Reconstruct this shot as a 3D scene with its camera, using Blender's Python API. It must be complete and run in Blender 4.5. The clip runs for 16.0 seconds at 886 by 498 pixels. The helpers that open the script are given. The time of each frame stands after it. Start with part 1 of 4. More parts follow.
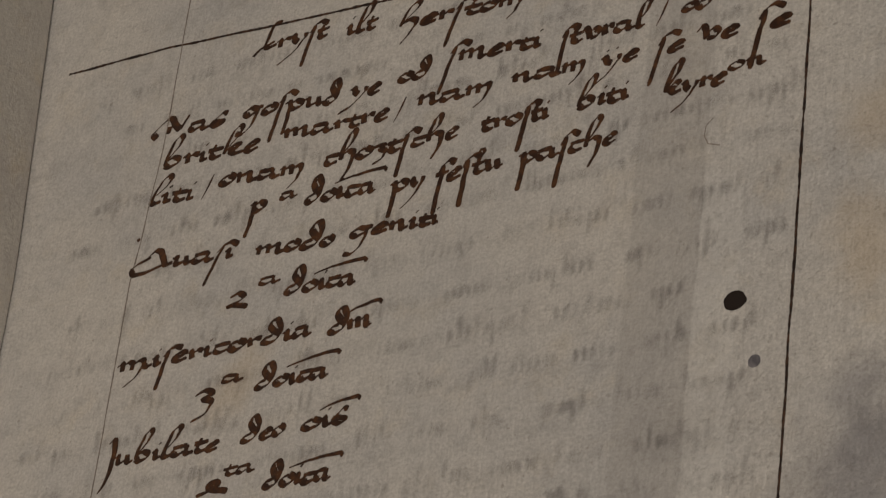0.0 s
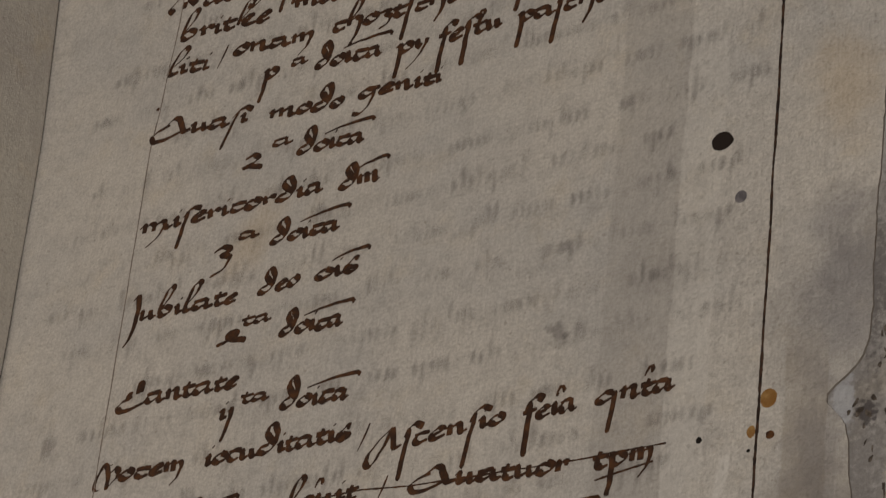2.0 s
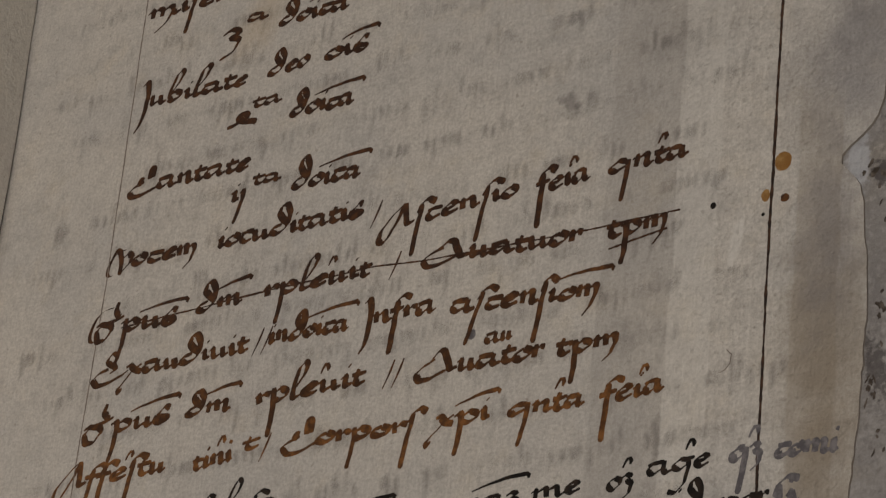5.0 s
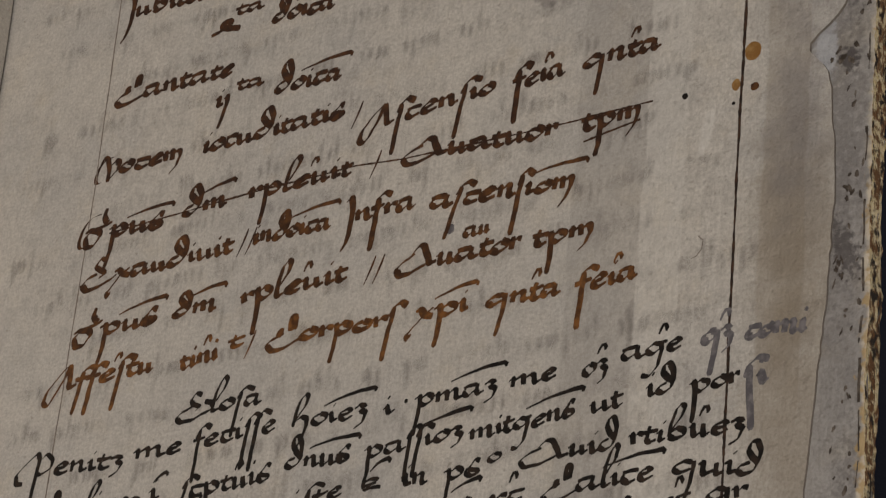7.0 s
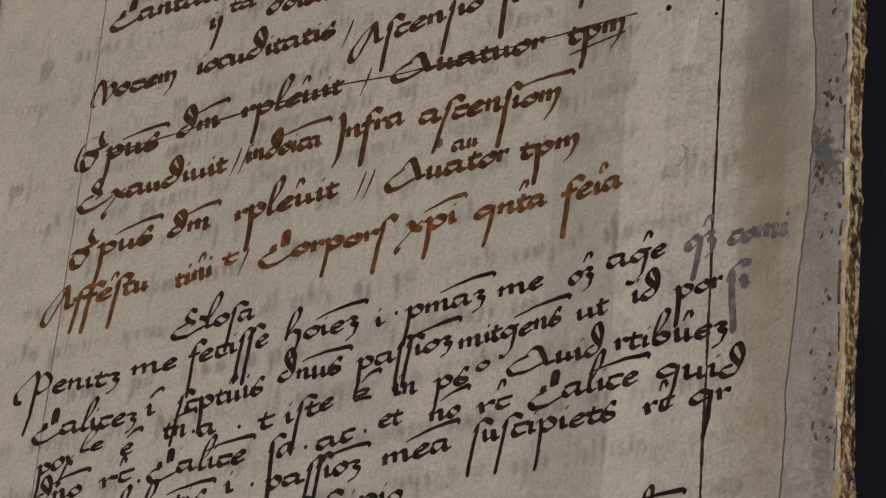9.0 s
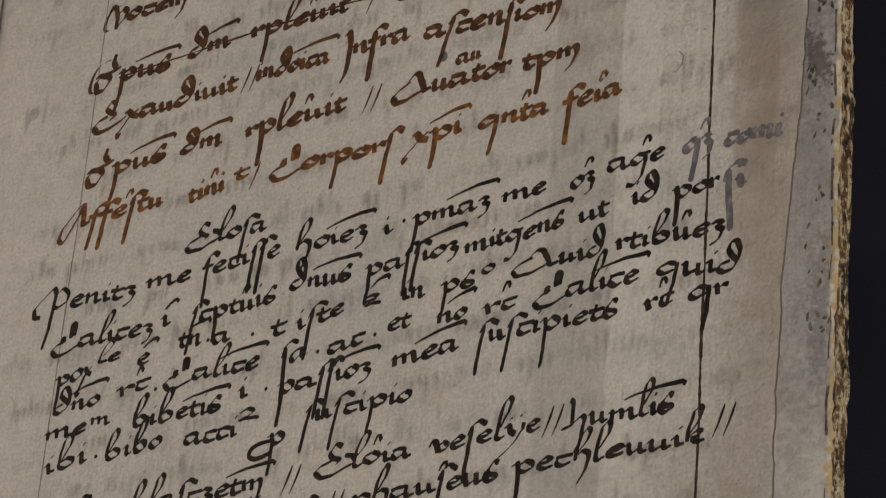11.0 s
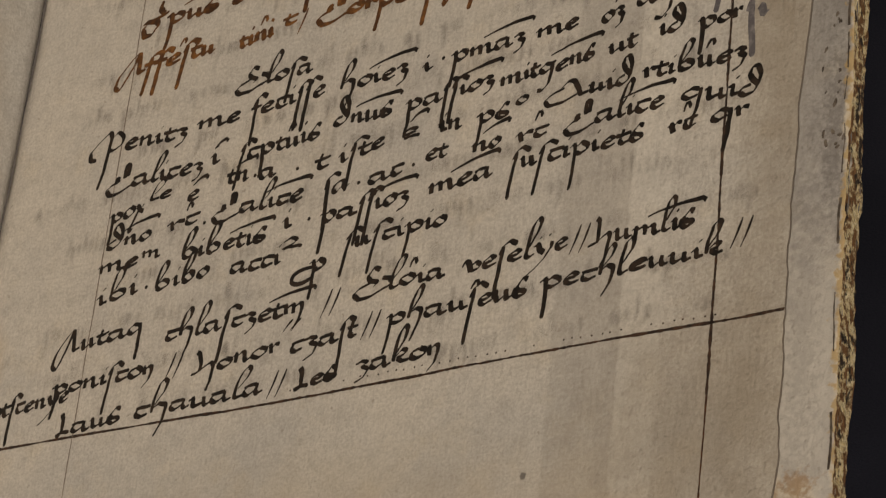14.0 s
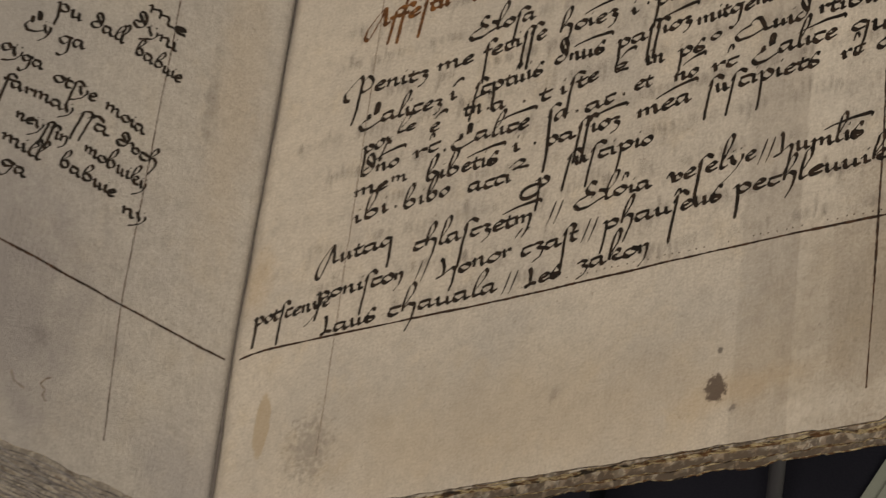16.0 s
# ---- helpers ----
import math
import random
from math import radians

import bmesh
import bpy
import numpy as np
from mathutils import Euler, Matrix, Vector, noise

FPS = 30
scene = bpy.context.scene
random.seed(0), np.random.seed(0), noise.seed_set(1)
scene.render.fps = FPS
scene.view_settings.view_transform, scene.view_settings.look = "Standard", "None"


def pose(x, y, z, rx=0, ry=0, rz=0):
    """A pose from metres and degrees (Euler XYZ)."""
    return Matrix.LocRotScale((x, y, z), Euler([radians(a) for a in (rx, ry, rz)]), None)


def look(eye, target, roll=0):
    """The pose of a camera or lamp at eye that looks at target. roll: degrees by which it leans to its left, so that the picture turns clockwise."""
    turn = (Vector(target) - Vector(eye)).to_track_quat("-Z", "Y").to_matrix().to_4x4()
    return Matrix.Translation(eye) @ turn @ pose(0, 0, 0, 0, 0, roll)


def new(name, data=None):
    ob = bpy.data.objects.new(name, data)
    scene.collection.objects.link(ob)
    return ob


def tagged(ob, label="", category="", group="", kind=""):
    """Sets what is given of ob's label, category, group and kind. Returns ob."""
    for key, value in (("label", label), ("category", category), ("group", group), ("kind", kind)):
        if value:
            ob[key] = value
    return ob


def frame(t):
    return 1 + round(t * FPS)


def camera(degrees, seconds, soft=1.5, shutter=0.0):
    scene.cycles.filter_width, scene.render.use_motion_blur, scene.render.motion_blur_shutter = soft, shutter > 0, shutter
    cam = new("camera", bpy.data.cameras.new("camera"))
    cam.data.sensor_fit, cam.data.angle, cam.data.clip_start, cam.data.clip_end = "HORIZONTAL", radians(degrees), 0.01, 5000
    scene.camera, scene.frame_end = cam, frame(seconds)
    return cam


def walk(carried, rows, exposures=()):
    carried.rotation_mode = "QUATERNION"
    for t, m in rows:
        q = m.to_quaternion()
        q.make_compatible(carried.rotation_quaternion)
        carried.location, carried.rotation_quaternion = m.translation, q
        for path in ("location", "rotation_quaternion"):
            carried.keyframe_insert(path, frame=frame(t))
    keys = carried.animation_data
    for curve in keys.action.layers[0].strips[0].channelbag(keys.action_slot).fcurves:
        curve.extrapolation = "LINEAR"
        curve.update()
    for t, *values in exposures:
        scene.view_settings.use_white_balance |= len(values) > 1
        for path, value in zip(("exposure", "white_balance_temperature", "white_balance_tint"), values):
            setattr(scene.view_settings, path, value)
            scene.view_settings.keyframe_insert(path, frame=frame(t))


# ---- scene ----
# An old manuscript lies open on a dark cradle; the camera glides down its page.
# BOOK carries the page's own axes (x along the lines, y up the page, z out of it)
# into the room: the gutter leans like a lectern, the page rises away from it.
BOOK = Matrix.Translation((0, 0, 1.05)) @ pose(0, 0, 0, 22, 0, 0) @ pose(0, 0, 0, 0, -38, 0)

cam = camera(18.00, 16.0, soft=1.25, shutter=0.3)
ROWS = [
    (0.0, 0.21925, -0.04067, 0.23218, 34.309, 32.253, 7.963),
    (0.5, 0.22309, -0.04478, 0.23341, 34.022, 32.658, 7.726),
    (1.0, 0.22348, -0.04903, 0.23413, 33.787, 32.785, 7.498),
    (1.5, 0.22755, -0.05419, 0.23603, 33.345, 33.206, 7.421),
    (2.0, 0.22871, -0.05766, 0.23631, 32.832, 33.464, 7.373),
    (2.5, 0.22723, -0.05852, 0.23360, 31.957, 33.688, 7.264),
    (3.0, 0.22729, -0.05846, 0.23222, 31.407, 33.845, 7.158),
    (3.5, 0.22782, -0.05837, 0.23077, 30.793, 33.937, 6.922),
    (4.0, 0.22737, -0.05935, 0.22946, 30.440, 34.081, 6.875),
    (4.5, 0.22669, -0.06097, 0.23004, 29.743, 34.266, 6.820),
    (7.0, 0.23253, -0.07109, 0.22762, 28.110, 35.191, 6.218),
    (7.5, 0.23392, -0.07396, 0.22720, 27.861, 35.499, 6.175),
    (8.0, 0.23440, -0.07596, 0.22565, 27.730, 35.791, 6.150),
    (8.5, 0.23607, -0.07633, 0.22518, 27.452, 35.857, 6.077),
    (11.0, 0.24077, -0.08809, 0.23054, 26.273, 36.179, 5.319),
    (11.5, 0.24319, -0.09197, 0.22988, 26.287, 36.398, 5.603),
    (12.0, 0.24551, -0.09473, 0.22929, 26.273, 36.555, 5.723),
    (12.5, 0.24654, -0.09856, 0.23013, 26.412, 36.697, 5.944),
    (13.0, 0.24794, -0.10330, 0.23059, 26.857, 36.760, 6.294),
    (13.5, 0.24870, -0.10813, 0.23137, 27.028, 36.852, 6.607),
    (14.0, 0.24889, -0.11193, 0.23065, 27.526, 37.086, 7.227),
    (14.5, 0.25084, -0.11466, 0.23534, 27.527, 37.184, 7.321),
    (15.0, 0.25079, -0.11679, 0.23354, 27.975, 37.929, 7.694),
    (15.5, 0.26573, -0.12845, 0.24542, 28.230, 39.883, 8.649),
    (16.0, 0.28101, -0.14453, 0.26752, 28.516, 41.200, 8.914),
]
EXPOSURES = [(0.0, -0.37, 6450, 10), (4.5, -0.36, 6300, 10), (8.0, -0.19, 6300, 10), (11.0, -0.18, 6350, 10), (12.5, -0.15, 6650, 10),
             (14.0, -0.09, 7300, 10), (16.0, -0.02, 7350, 10)]
walk(cam, [(t, BOOK @ pose(x, y, z, rx, ry, rz)) for t, x, y, z, rx, ry, rz in ROWS], EXPOSURES)

# ---- light: a dim room with one broad ceiling panel ----
world = bpy.data.worlds.new("world")
scene.world = world
world.use_nodes = True
world.node_tree.nodes["Background"].inputs[0].default_value = (0.9, 0.95, 1.0, 1)
world.node_tree.nodes["Background"].inputs[1].default_value = 0.1


def area_lamp(name, eye, target, size, power, colour):
    data = bpy.data.lights.new(name, "AREA")
    data.shape, data.size, data.energy, data.color = "DISK", size, power, colour
    lamp = new(name, data)
    lamp.matrix_world = look(eye, target)
    return lamp


area_lamp("ceiling_lamp", (-0.02, -1.25, 2.35), (0.0, 0.05, 1.05), 0.5, 27, (1.0, 0.93, 0.85))

MM = 0.001
GUTTER_Y = (-30, 0, 30, 65, 100, 134, 177, 200)
GUTTER_X = (-21.9, -22.2, -20.9, -19.8, -20.8, -23.6, -31.4, -36.0)


GUTTER_RUN = np.interp(np.arange(-60, 241), GUTTER_Y, GUTTER_X)
GUTTER_RUN = np.convolve(np.pad(GUTTER_RUN, 8, "edge"), np.ones(17) / 17, "valid").tolist()


def gutter(y):
    """Where the two leaves meet, in millimetres: the spine sways a little."""
    k = min(max(y + 60, 0), 299.99)
    i = int(k)
    return GUTTER_RUN[i] + (GUTTER_RUN[i + 1] - GUTTER_RUN[i]) * (k - i)


# ---- materials ----
class Nodes:
    """A short way to write node trees."""

    def __init__(self, name):
        self.material = bpy.data.materials.new(name)
        self.material.use_nodes = True
        self.tree = self.material.node_tree
        self.bsdf = self.tree.nodes["Principled BSDF"]
        self.coords = self.add("ShaderNodeTexCoord").outputs["Object"]

    def add(self, kind, **settings):
        node = self.tree.nodes.new(kind)
        for key, value in settings.items():
            setattr(node, key, value)
        return node

    def put(self, socket, value):
        if isinstance(value, bpy.types.NodeSocket):
            self.tree.links.new(value, socket)
        else:
            socket.default_value = value

    def placed(self, at=(0, 0, 0), turn=0.0, size=(1, 1, 1), source=None):
        node = self.add("ShaderNodeMapping", vector_type="TEXTURE")
        self.put(node.inputs[0], source or self.coords)
        node.inputs[1].default_value = at
        node.inputs[2].default_value = (0, 0, radians(turn))
        node.inputs[3].default_value = size
        return node.outputs[0]

    def noise(self, size, detail=3.0, rough=0.55, source=None, stretch=(1, 1, 1), at=(0, 0, 0), warp=0.0):
        node = self.add("ShaderNodeTexNoise")
        self.put(node.inputs["Vector"], self.placed(at, 0, tuple(size * s for s in stretch), source))
        node.inputs["Scale"].default_value = 1.0
        node.inputs["Detail"].default_value = detail
        node.inputs["Roughness"].default_value = rough
        node.inputs["Distortion"].default_value = warp
        return node.outputs["Fac"]

    def ramp(self, value, a, b, c=0.0, d=1.0):
        node = self.add("ShaderNodeMapRange", interpolation_type="SMOOTHSTEP")
        self.put(node.inputs[0], value)
        for k, v in enumerate((a, b, c, d)):
            node.inputs[k + 1].default_value = v
        return node.outputs[0]

    def maths(self, op, a, b=0.0):
        node = self.add("ShaderNodeMath", operation=op)
        self.put(node.inputs[0], a)
        self.put(node.inputs[1], b)
        return node.outputs[0]

    def mix(self, fac, a, b, blend="MIX"):
        node = self.add("ShaderNodeMix", data_type="RGBA", blend_type=blend)
        self.put(node.inputs[0], fac)
        for k, v in ((6, a), (7, b)):
            self.put(node.inputs[k], v if isinstance(v, bpy.types.NodeSocket) else (*v, 1))
        return node.outputs[2]

    def axis(self, k, source=None):
        node = self.add("ShaderNodeSeparateXYZ")
        self.put(node.inputs[0], source or self.coords)
        return node.outputs[k]

    def blot_or_tint(self, x, y, rx, ry, turn=0.0, soft=0.6, ragged=0.5, grain=2.0):
        """The mask of a stain or a broad tint: an ellipse in millimetres with a ragged, soft rim."""
        inside = self.placed((x * MM, y * MM, 0), turn, (rx * MM, ry * MM, 0.02))
        far = self.add("ShaderNodeVectorMath", operation="LENGTH")
        self.put(far.inputs[0], inside)
        n = self.noise(grain * MM, 3, 0.6, at=(x * MM, 0, 0))
        r = self.maths("ADD", far.outputs["Value"], self.maths("MULTIPLY", self.maths("SUBTRACT", n, 0.5), ragged * 2))
        return self.ramp(r, 1.0, 1.0 - soft)

    def done(self, colour, rough=0.8, height=None, depth=0.0002, strength=0.5, specular=0.3):
        self.put(self.bsdf.inputs["Base Color"], colour if isinstance(colour, bpy.types.NodeSocket) else (*colour, 1))
        self.put(self.bsdf.inputs["Roughness"], rough)
        self.bsdf.inputs["Specular IOR Level"].default_value = specular
        if height is not None:
            bump = self.add("ShaderNodeBump")
            bump.inputs["Strength"].default_value = strength
            bump.inputs["Distance"].default_value = depth
            self.put(bump.inputs["Height"], height)
            self.tree.links.new(bump.outputs[0], self.bsdf.inputs["Normal"])
        return self.material


def paper(name, base, cold, warm, blots_and_tints=(), ghost=0.0, strips=(), creased=None):
    """Rag paper: felt and laid lines, mottling, grey soiling, show-through of the writing behind, tinted bands, stains
    and broad tints.
    """
    n = Nodes(name)
    cloud = n.noise(22 * MM, 4, 0.6)
    patch = n.noise(7 * MM, 5, 0.65, at=(0.3, 0.1, 0))
    colour = n.mix(n.ramp(cloud, 0.35, 0.75, 0.0, 0.75), base, cold)
    colour = n.mix(n.maths("MULTIPLY", n.ramp(patch, 0.5, 0.75), 0.5), colour, warm)
    felt = n.noise(0.42 * MM, 4, 0.75)
    fibre = n.noise(1.0 * MM, 3, 0.65, stretch=(0.28, 2.6, 1))
    cross = n.noise(1.0 * MM, 3, 0.65, stretch=(3.0, 0.3, 1), at=(0.2, 0, 0))
    grain = n.maths("ADD", n.maths("MULTIPLY", felt, 0.68), n.maths("ADD", n.maths("MULTIPLY", fibre, 0.22), n.maths("MULTIPLY", cross, 0.10)))
    colour = n.mix(n.ramp(grain, 0.35, 0.65, 0.0, 0.42), colour, (0.2, 0.175, 0.15))
    mottle = n.noise(2.4 * MM, 4, 0.65, at=(0.9, 0.6, 0))
    colour = n.mix(n.ramp(mottle, 0.42, 0.70, 0.0, 0.20), colour, (0.24, 0.215, 0.20))
    sway = n.maths("MULTIPLY", n.noise(30 * MM, 2, at=(0.6, 0.3, 0)), 4 * MM)
    laid = n.maths("SINE", n.maths("MULTIPLY", n.maths("ADD", n.axis(0), sway), 2 * math.pi / (1.15 * MM)))
    laid = n.maths("MULTIPLY", n.maths("ADD", n.maths("MULTIPLY", laid, 0.5), 0.5), n.ramp(n.noise(9 * MM, 3, 0.6, at=(0.15, 0.8, 0)), 0.40, 0.66))
    colour = n.mix(n.maths("MULTIPLY", laid, 0.05), colour, (0.30, 0.27, 0.24))
    fleck = n.ramp(n.noise(0.9 * MM, 2, 0.5, at=(0.7, 0.2, 0)), 0.67, 0.76)
    colour = n.mix(n.maths("MULTIPLY", fleck, 0.34), colour, (0.16, 0.125, 0.10))
    if ghost:
        y = n.axis(1)
        wob = n.maths("MULTIPLY", n.maths("SUBTRACT", n.noise(40 * MM, 2), 0.5), 2.4 * MM)
        row = n.maths("FRACT", n.maths("DIVIDE", n.maths("ADD", n.maths("ADD", y, wob), 1.0), 6.6 * MM))
        band = n.maths("MULTIPLY", n.ramp(row, 0.15, 0.35), n.ramp(row, 0.85, 0.6))
        marks = n.ramp(n.noise(1.9 * MM, 1, 0.5, stretch=(0.9, 1.5, 1), at=(0.1, 0.4, 0), warp=0.4), 0.42, 0.68)
        words = n.ramp(n.noise(11 * MM, 1, 0.5, stretch=(1, 0.7, 1), at=(0.5, 0, 0)), 0.42, 0.55)
        ink = n.maths("MULTIPLY", n.maths("MULTIPLY", band, marks), n.maths("MULTIPLY", words, n.ramp(y, -1 * MM, 4 * MM)))
        colour = n.mix(n.maths("MULTIPLY", ink, ghost), colour, (0.13, 0.11, 0.10))
    # straight upright bands mixed towards a given tint
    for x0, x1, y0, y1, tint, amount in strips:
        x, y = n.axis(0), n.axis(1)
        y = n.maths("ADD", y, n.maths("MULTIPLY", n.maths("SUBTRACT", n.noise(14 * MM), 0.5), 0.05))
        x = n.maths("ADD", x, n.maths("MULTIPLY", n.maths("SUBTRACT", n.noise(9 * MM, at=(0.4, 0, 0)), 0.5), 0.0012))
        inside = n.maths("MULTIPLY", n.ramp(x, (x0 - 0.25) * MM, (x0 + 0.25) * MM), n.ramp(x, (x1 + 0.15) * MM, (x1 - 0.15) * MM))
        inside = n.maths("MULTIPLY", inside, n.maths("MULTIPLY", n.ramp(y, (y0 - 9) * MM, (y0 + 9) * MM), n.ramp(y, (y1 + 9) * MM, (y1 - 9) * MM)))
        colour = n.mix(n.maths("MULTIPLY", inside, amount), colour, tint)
    for tint, amount, args in blots_and_tints:
        colour = n.mix(n.maths("MULTIPLY", n.blot_or_tint(*args), amount), colour, tint)
    rough = n.ramp(patch, 0.3, 0.8, 0.72, 0.9)
    height = n.maths("ADD", n.maths("MULTIPLY", grain, 0.7), n.maths("ADD", n.maths("MULTIPLY", patch, 0.8), n.maths("ADD", n.maths("MULTIPLY", mottle, 0.5), n.maths("MULTIPLY", laid, 0.08))))
    if creased is not None:
        rumple = n.noise(2.2 * MM, 4, 0.62, stretch=(0.9, 1.3, 1), at=(0.35, 0.55, 0))
        pits = n.ramp(n.noise(0.8 * MM, 2, 0.5, at=(0.75, 0.15, 0)), 0.58, 0.72)
        there = n.ramp(n.axis(0), (creased - 9) * MM, (creased + 9) * MM)
        rumple = n.maths("ADD", n.maths("MULTIPLY", rumple, 1.0), n.maths("MULTIPLY", pits, -0.10))
        height = n.maths("ADD", height, n.maths("MULTIPLY", rumple, there))
        colour = n.mix(n.maths("MULTIPLY", n.maths("MULTIPLY", pits, there), 0.22), colour, (0.15, 0.125, 0.10))
    return n.done(colour, rough, height, 0.0003, 0.75, 0.25)


OCHRE, RUST, SOOT, UMBER = (0.46, 0.32, 0.16), (0.27, 0.15, 0.06), (0.06, 0.05, 0.05), (0.19, 0.145, 0.095)
WHITE_WORN, CREAM = (0.70, 0.66, 0.60), (0.66, 0.57, 0.44)
BASE, COLD, WARM = (0.61, 0.56, 0.495), (0.49, 0.465, 0.435), (0.60, 0.52, 0.41)
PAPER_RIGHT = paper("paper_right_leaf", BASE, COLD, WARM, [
    (OCHRE, 0.32, (104, 113, 7, 12, 10, 0.9, 0.5, 5)),
    (OCHRE, 0.30, (104, 130, 6, 7, 0, 0.9, 0.5, 5)),
    # two broad tints darken the fore-edge margin
    (UMBER, 0.56, (102.5, 54, 9, 24, 0, 0.9, 0.5, 5)),
    (UMBER, 0.50, (104, 30, 10, 28, 0, 0.9, 0.5, 5)),
    (OCHRE, 0.28, (20, 112, 5, 9, -30, 0.9, 0.5, 4)),
    ((0.34, 0.25, 0.14), 0.55, (-13.2, -12.5, 1.9, 5.8, 0, 0.25, 0.25, 2)),
    (OCHRE, 0.30, (-19, 12, 5, 9, 0, 0.9, 0.4, 4)),
    (OCHRE, 0.30, (75, -20, 16, 3.5, 6, 0.9, 0.5, 4)),
    (OCHRE, 0.20, (40, -20, 70, 14, 0, 0.9, 0.5, 6)),
    (SOOT, 0.30, (108, 91, 8, 11, 15, 0.9, 0.8, 3)),
    (SOOT, 0.20, (100, 84, 8, 10, 15, 0.9, 0.7, 4)),
    # broad tints darken the page towards its lower right
    (UMBER, 0.30, (101, 2, 9, 34, 0, 0.9, 0.6, 5)),
    (UMBER, 0.48, (95, -12, 24, 28, 0, 0.95, 0.5, 6)),
    (SOOT, 0.30, (89, 14, 1.6, 3.2, -20, 0.8, 0.9, 1.0)),
    (SOOT, 0.55, (74.5, -22.5, 0.8, 0.6, 30, 0.6, 0.9, 0.5)),
    (SOOT, 0.25, (44, -16, 1.0, 2.2, -30, 0.8, 0.8, 0.8)),
    (SOOT, 0.22, (52, 136, 1.2, 2.0, 0, 0.8, 0.9, 0.9)),
    (SOOT, 0.36, (-2.5, -17.5, 6.0, 7.5, 0, 0.9, 1.4, 1.1)),
    ((0.07, 0.045, 0.035), 0.92, (71.5, -19.4, 1.9, 2.2, 10, 0.30, 0.75, 0.7)),
    (SOOT, 0.8, (71.8, -14.2, 0.5, 0.6, 0, 0.5, 0.5, 0.6)),
    (SOOT, 0.45, (68, 89, 1.8, 2.6, 30, 0.8, 0.9, 1.2)),
    (SOOT, 0.12, (84, 95, 14, 7, 0, 0.9, 0.7, 4)),
    # grey soiling, deepened in colour to stand in for shade over the margin
    ((0.16, 0.15, 0.16), 0.46, (106, 86, 11, 19, 12, 0.95, 0.6, 5)),
    ((0.16, 0.15, 0.16), 0.44, (102, 66, 6, 16, 0, 0.95, 0.6, 3)),
    # broad tint darkens the foot margin
    ((0.32, 0.285, 0.24), 0.22, (40, -15, 85, 13, 0, 0.9, 0.4, 6)),
    (WHITE_WORN, 0.5, (91, 67, 0.9, 3.6, -14, 0.5, 0.5, 1.5)),
    (WHITE_WORN, 0.24, (90, -24, 11, 2.6, 6, 0.9, 0.9, 2.0)),
# bands: darker from 74 to 83, lighter beyond, along the folds; browner margin
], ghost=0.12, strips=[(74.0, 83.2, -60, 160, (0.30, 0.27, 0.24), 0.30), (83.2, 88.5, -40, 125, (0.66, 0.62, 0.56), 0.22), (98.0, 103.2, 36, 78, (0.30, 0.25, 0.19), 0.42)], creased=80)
PAPER_LEFT = paper("paper_left_leaf", (0.60, 0.575, 0.54), (0.52, 0.505, 0.495), (0.60, 0.55, 0.475), [
    # broad grey tint on the part far from the gutter
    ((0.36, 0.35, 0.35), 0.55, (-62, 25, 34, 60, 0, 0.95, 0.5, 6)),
    (OCHRE, 0.18, (-9, 40, 9, 40, 0, 0.9, 0.5, 5)),
    (SOOT, 0.25, (-14, 38, 2.2, 12, 0, 0.9, 0.9, 2)),
    # greyer towards the lower left and at the foot of the gutter
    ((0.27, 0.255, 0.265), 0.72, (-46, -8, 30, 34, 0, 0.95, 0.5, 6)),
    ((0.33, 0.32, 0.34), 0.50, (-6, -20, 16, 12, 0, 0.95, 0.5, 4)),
    (SOOT, 0.30, (-39, -9, 3, 2.5, 0, 0.9, 0.9, 1.2)),
], ghost=0.10)
PAPER_UNDER = paper("paper_under_leaf", (0.40, 0.375, 0.35), (0.30, 0.28, 0.27), (0.40, 0.35, 0.28), [
    (SOOT, 0.8, (107.5, 72, 1.6, 1.8, 0, 0.5, 1.0, 0.8)),
    (SOOT, 0.7, (107.5, 50, 1.8, 4.5, 20, 0.6, 1.3, 0.7)),
    (SOOT, 0.34, (108.5, 20, 2.0, 14, 0, 0.8, 1.5, 0.6)),
    (SOOT, 0.25, (107, 38, 5, 20, 0, 0.9, 0.9, 2.0)),
    ((0.52, 0.48, 0.43), 0.8, (106, -8, 9, 26, 0, 0.8, 0.7, 3.0)),
    (CREAM, 0.8, (111.0, 30, 1.3, 110, 0, 0.5, 0.8, 2.0)),
    ((0.42, 0.27, 0.09), 0.7, (111.0, 10, 1.4, 60, 0, 0.5, 1.4, 1.2)),
    (SOOT, 0.36, (107, 66, 5, 30, 0, 0.9, 1.4, 0.9)),
    (SOOT, 0.20, (106, 0, 3, 30, 0, 0.9, 1.4, 0.8)),
    (SOOT, 0.5, (108.0, 88, 2.5, 12, 0, 0.8, 1.5, 0.7)),
    ((0.52, 0.53, 0.56), 0.5, (104.8, 73.6, 1.7, 3.8, 0, 0.5, 0.6, 1.2)),
    (CREAM, 0.75, (105, -22, 5, 5, 20, 0.8, 1.0, 2.0)),
    (RUST, 0.65, (106, -19.5, 3, 2.5, 20, 0.8, 1.5, 1.0)),
    (SOOT, 0.7, (103, -25, 3, 1.2, 15, 0.7, 1.4, 0.8)),
], ghost=0.0, creased=60)


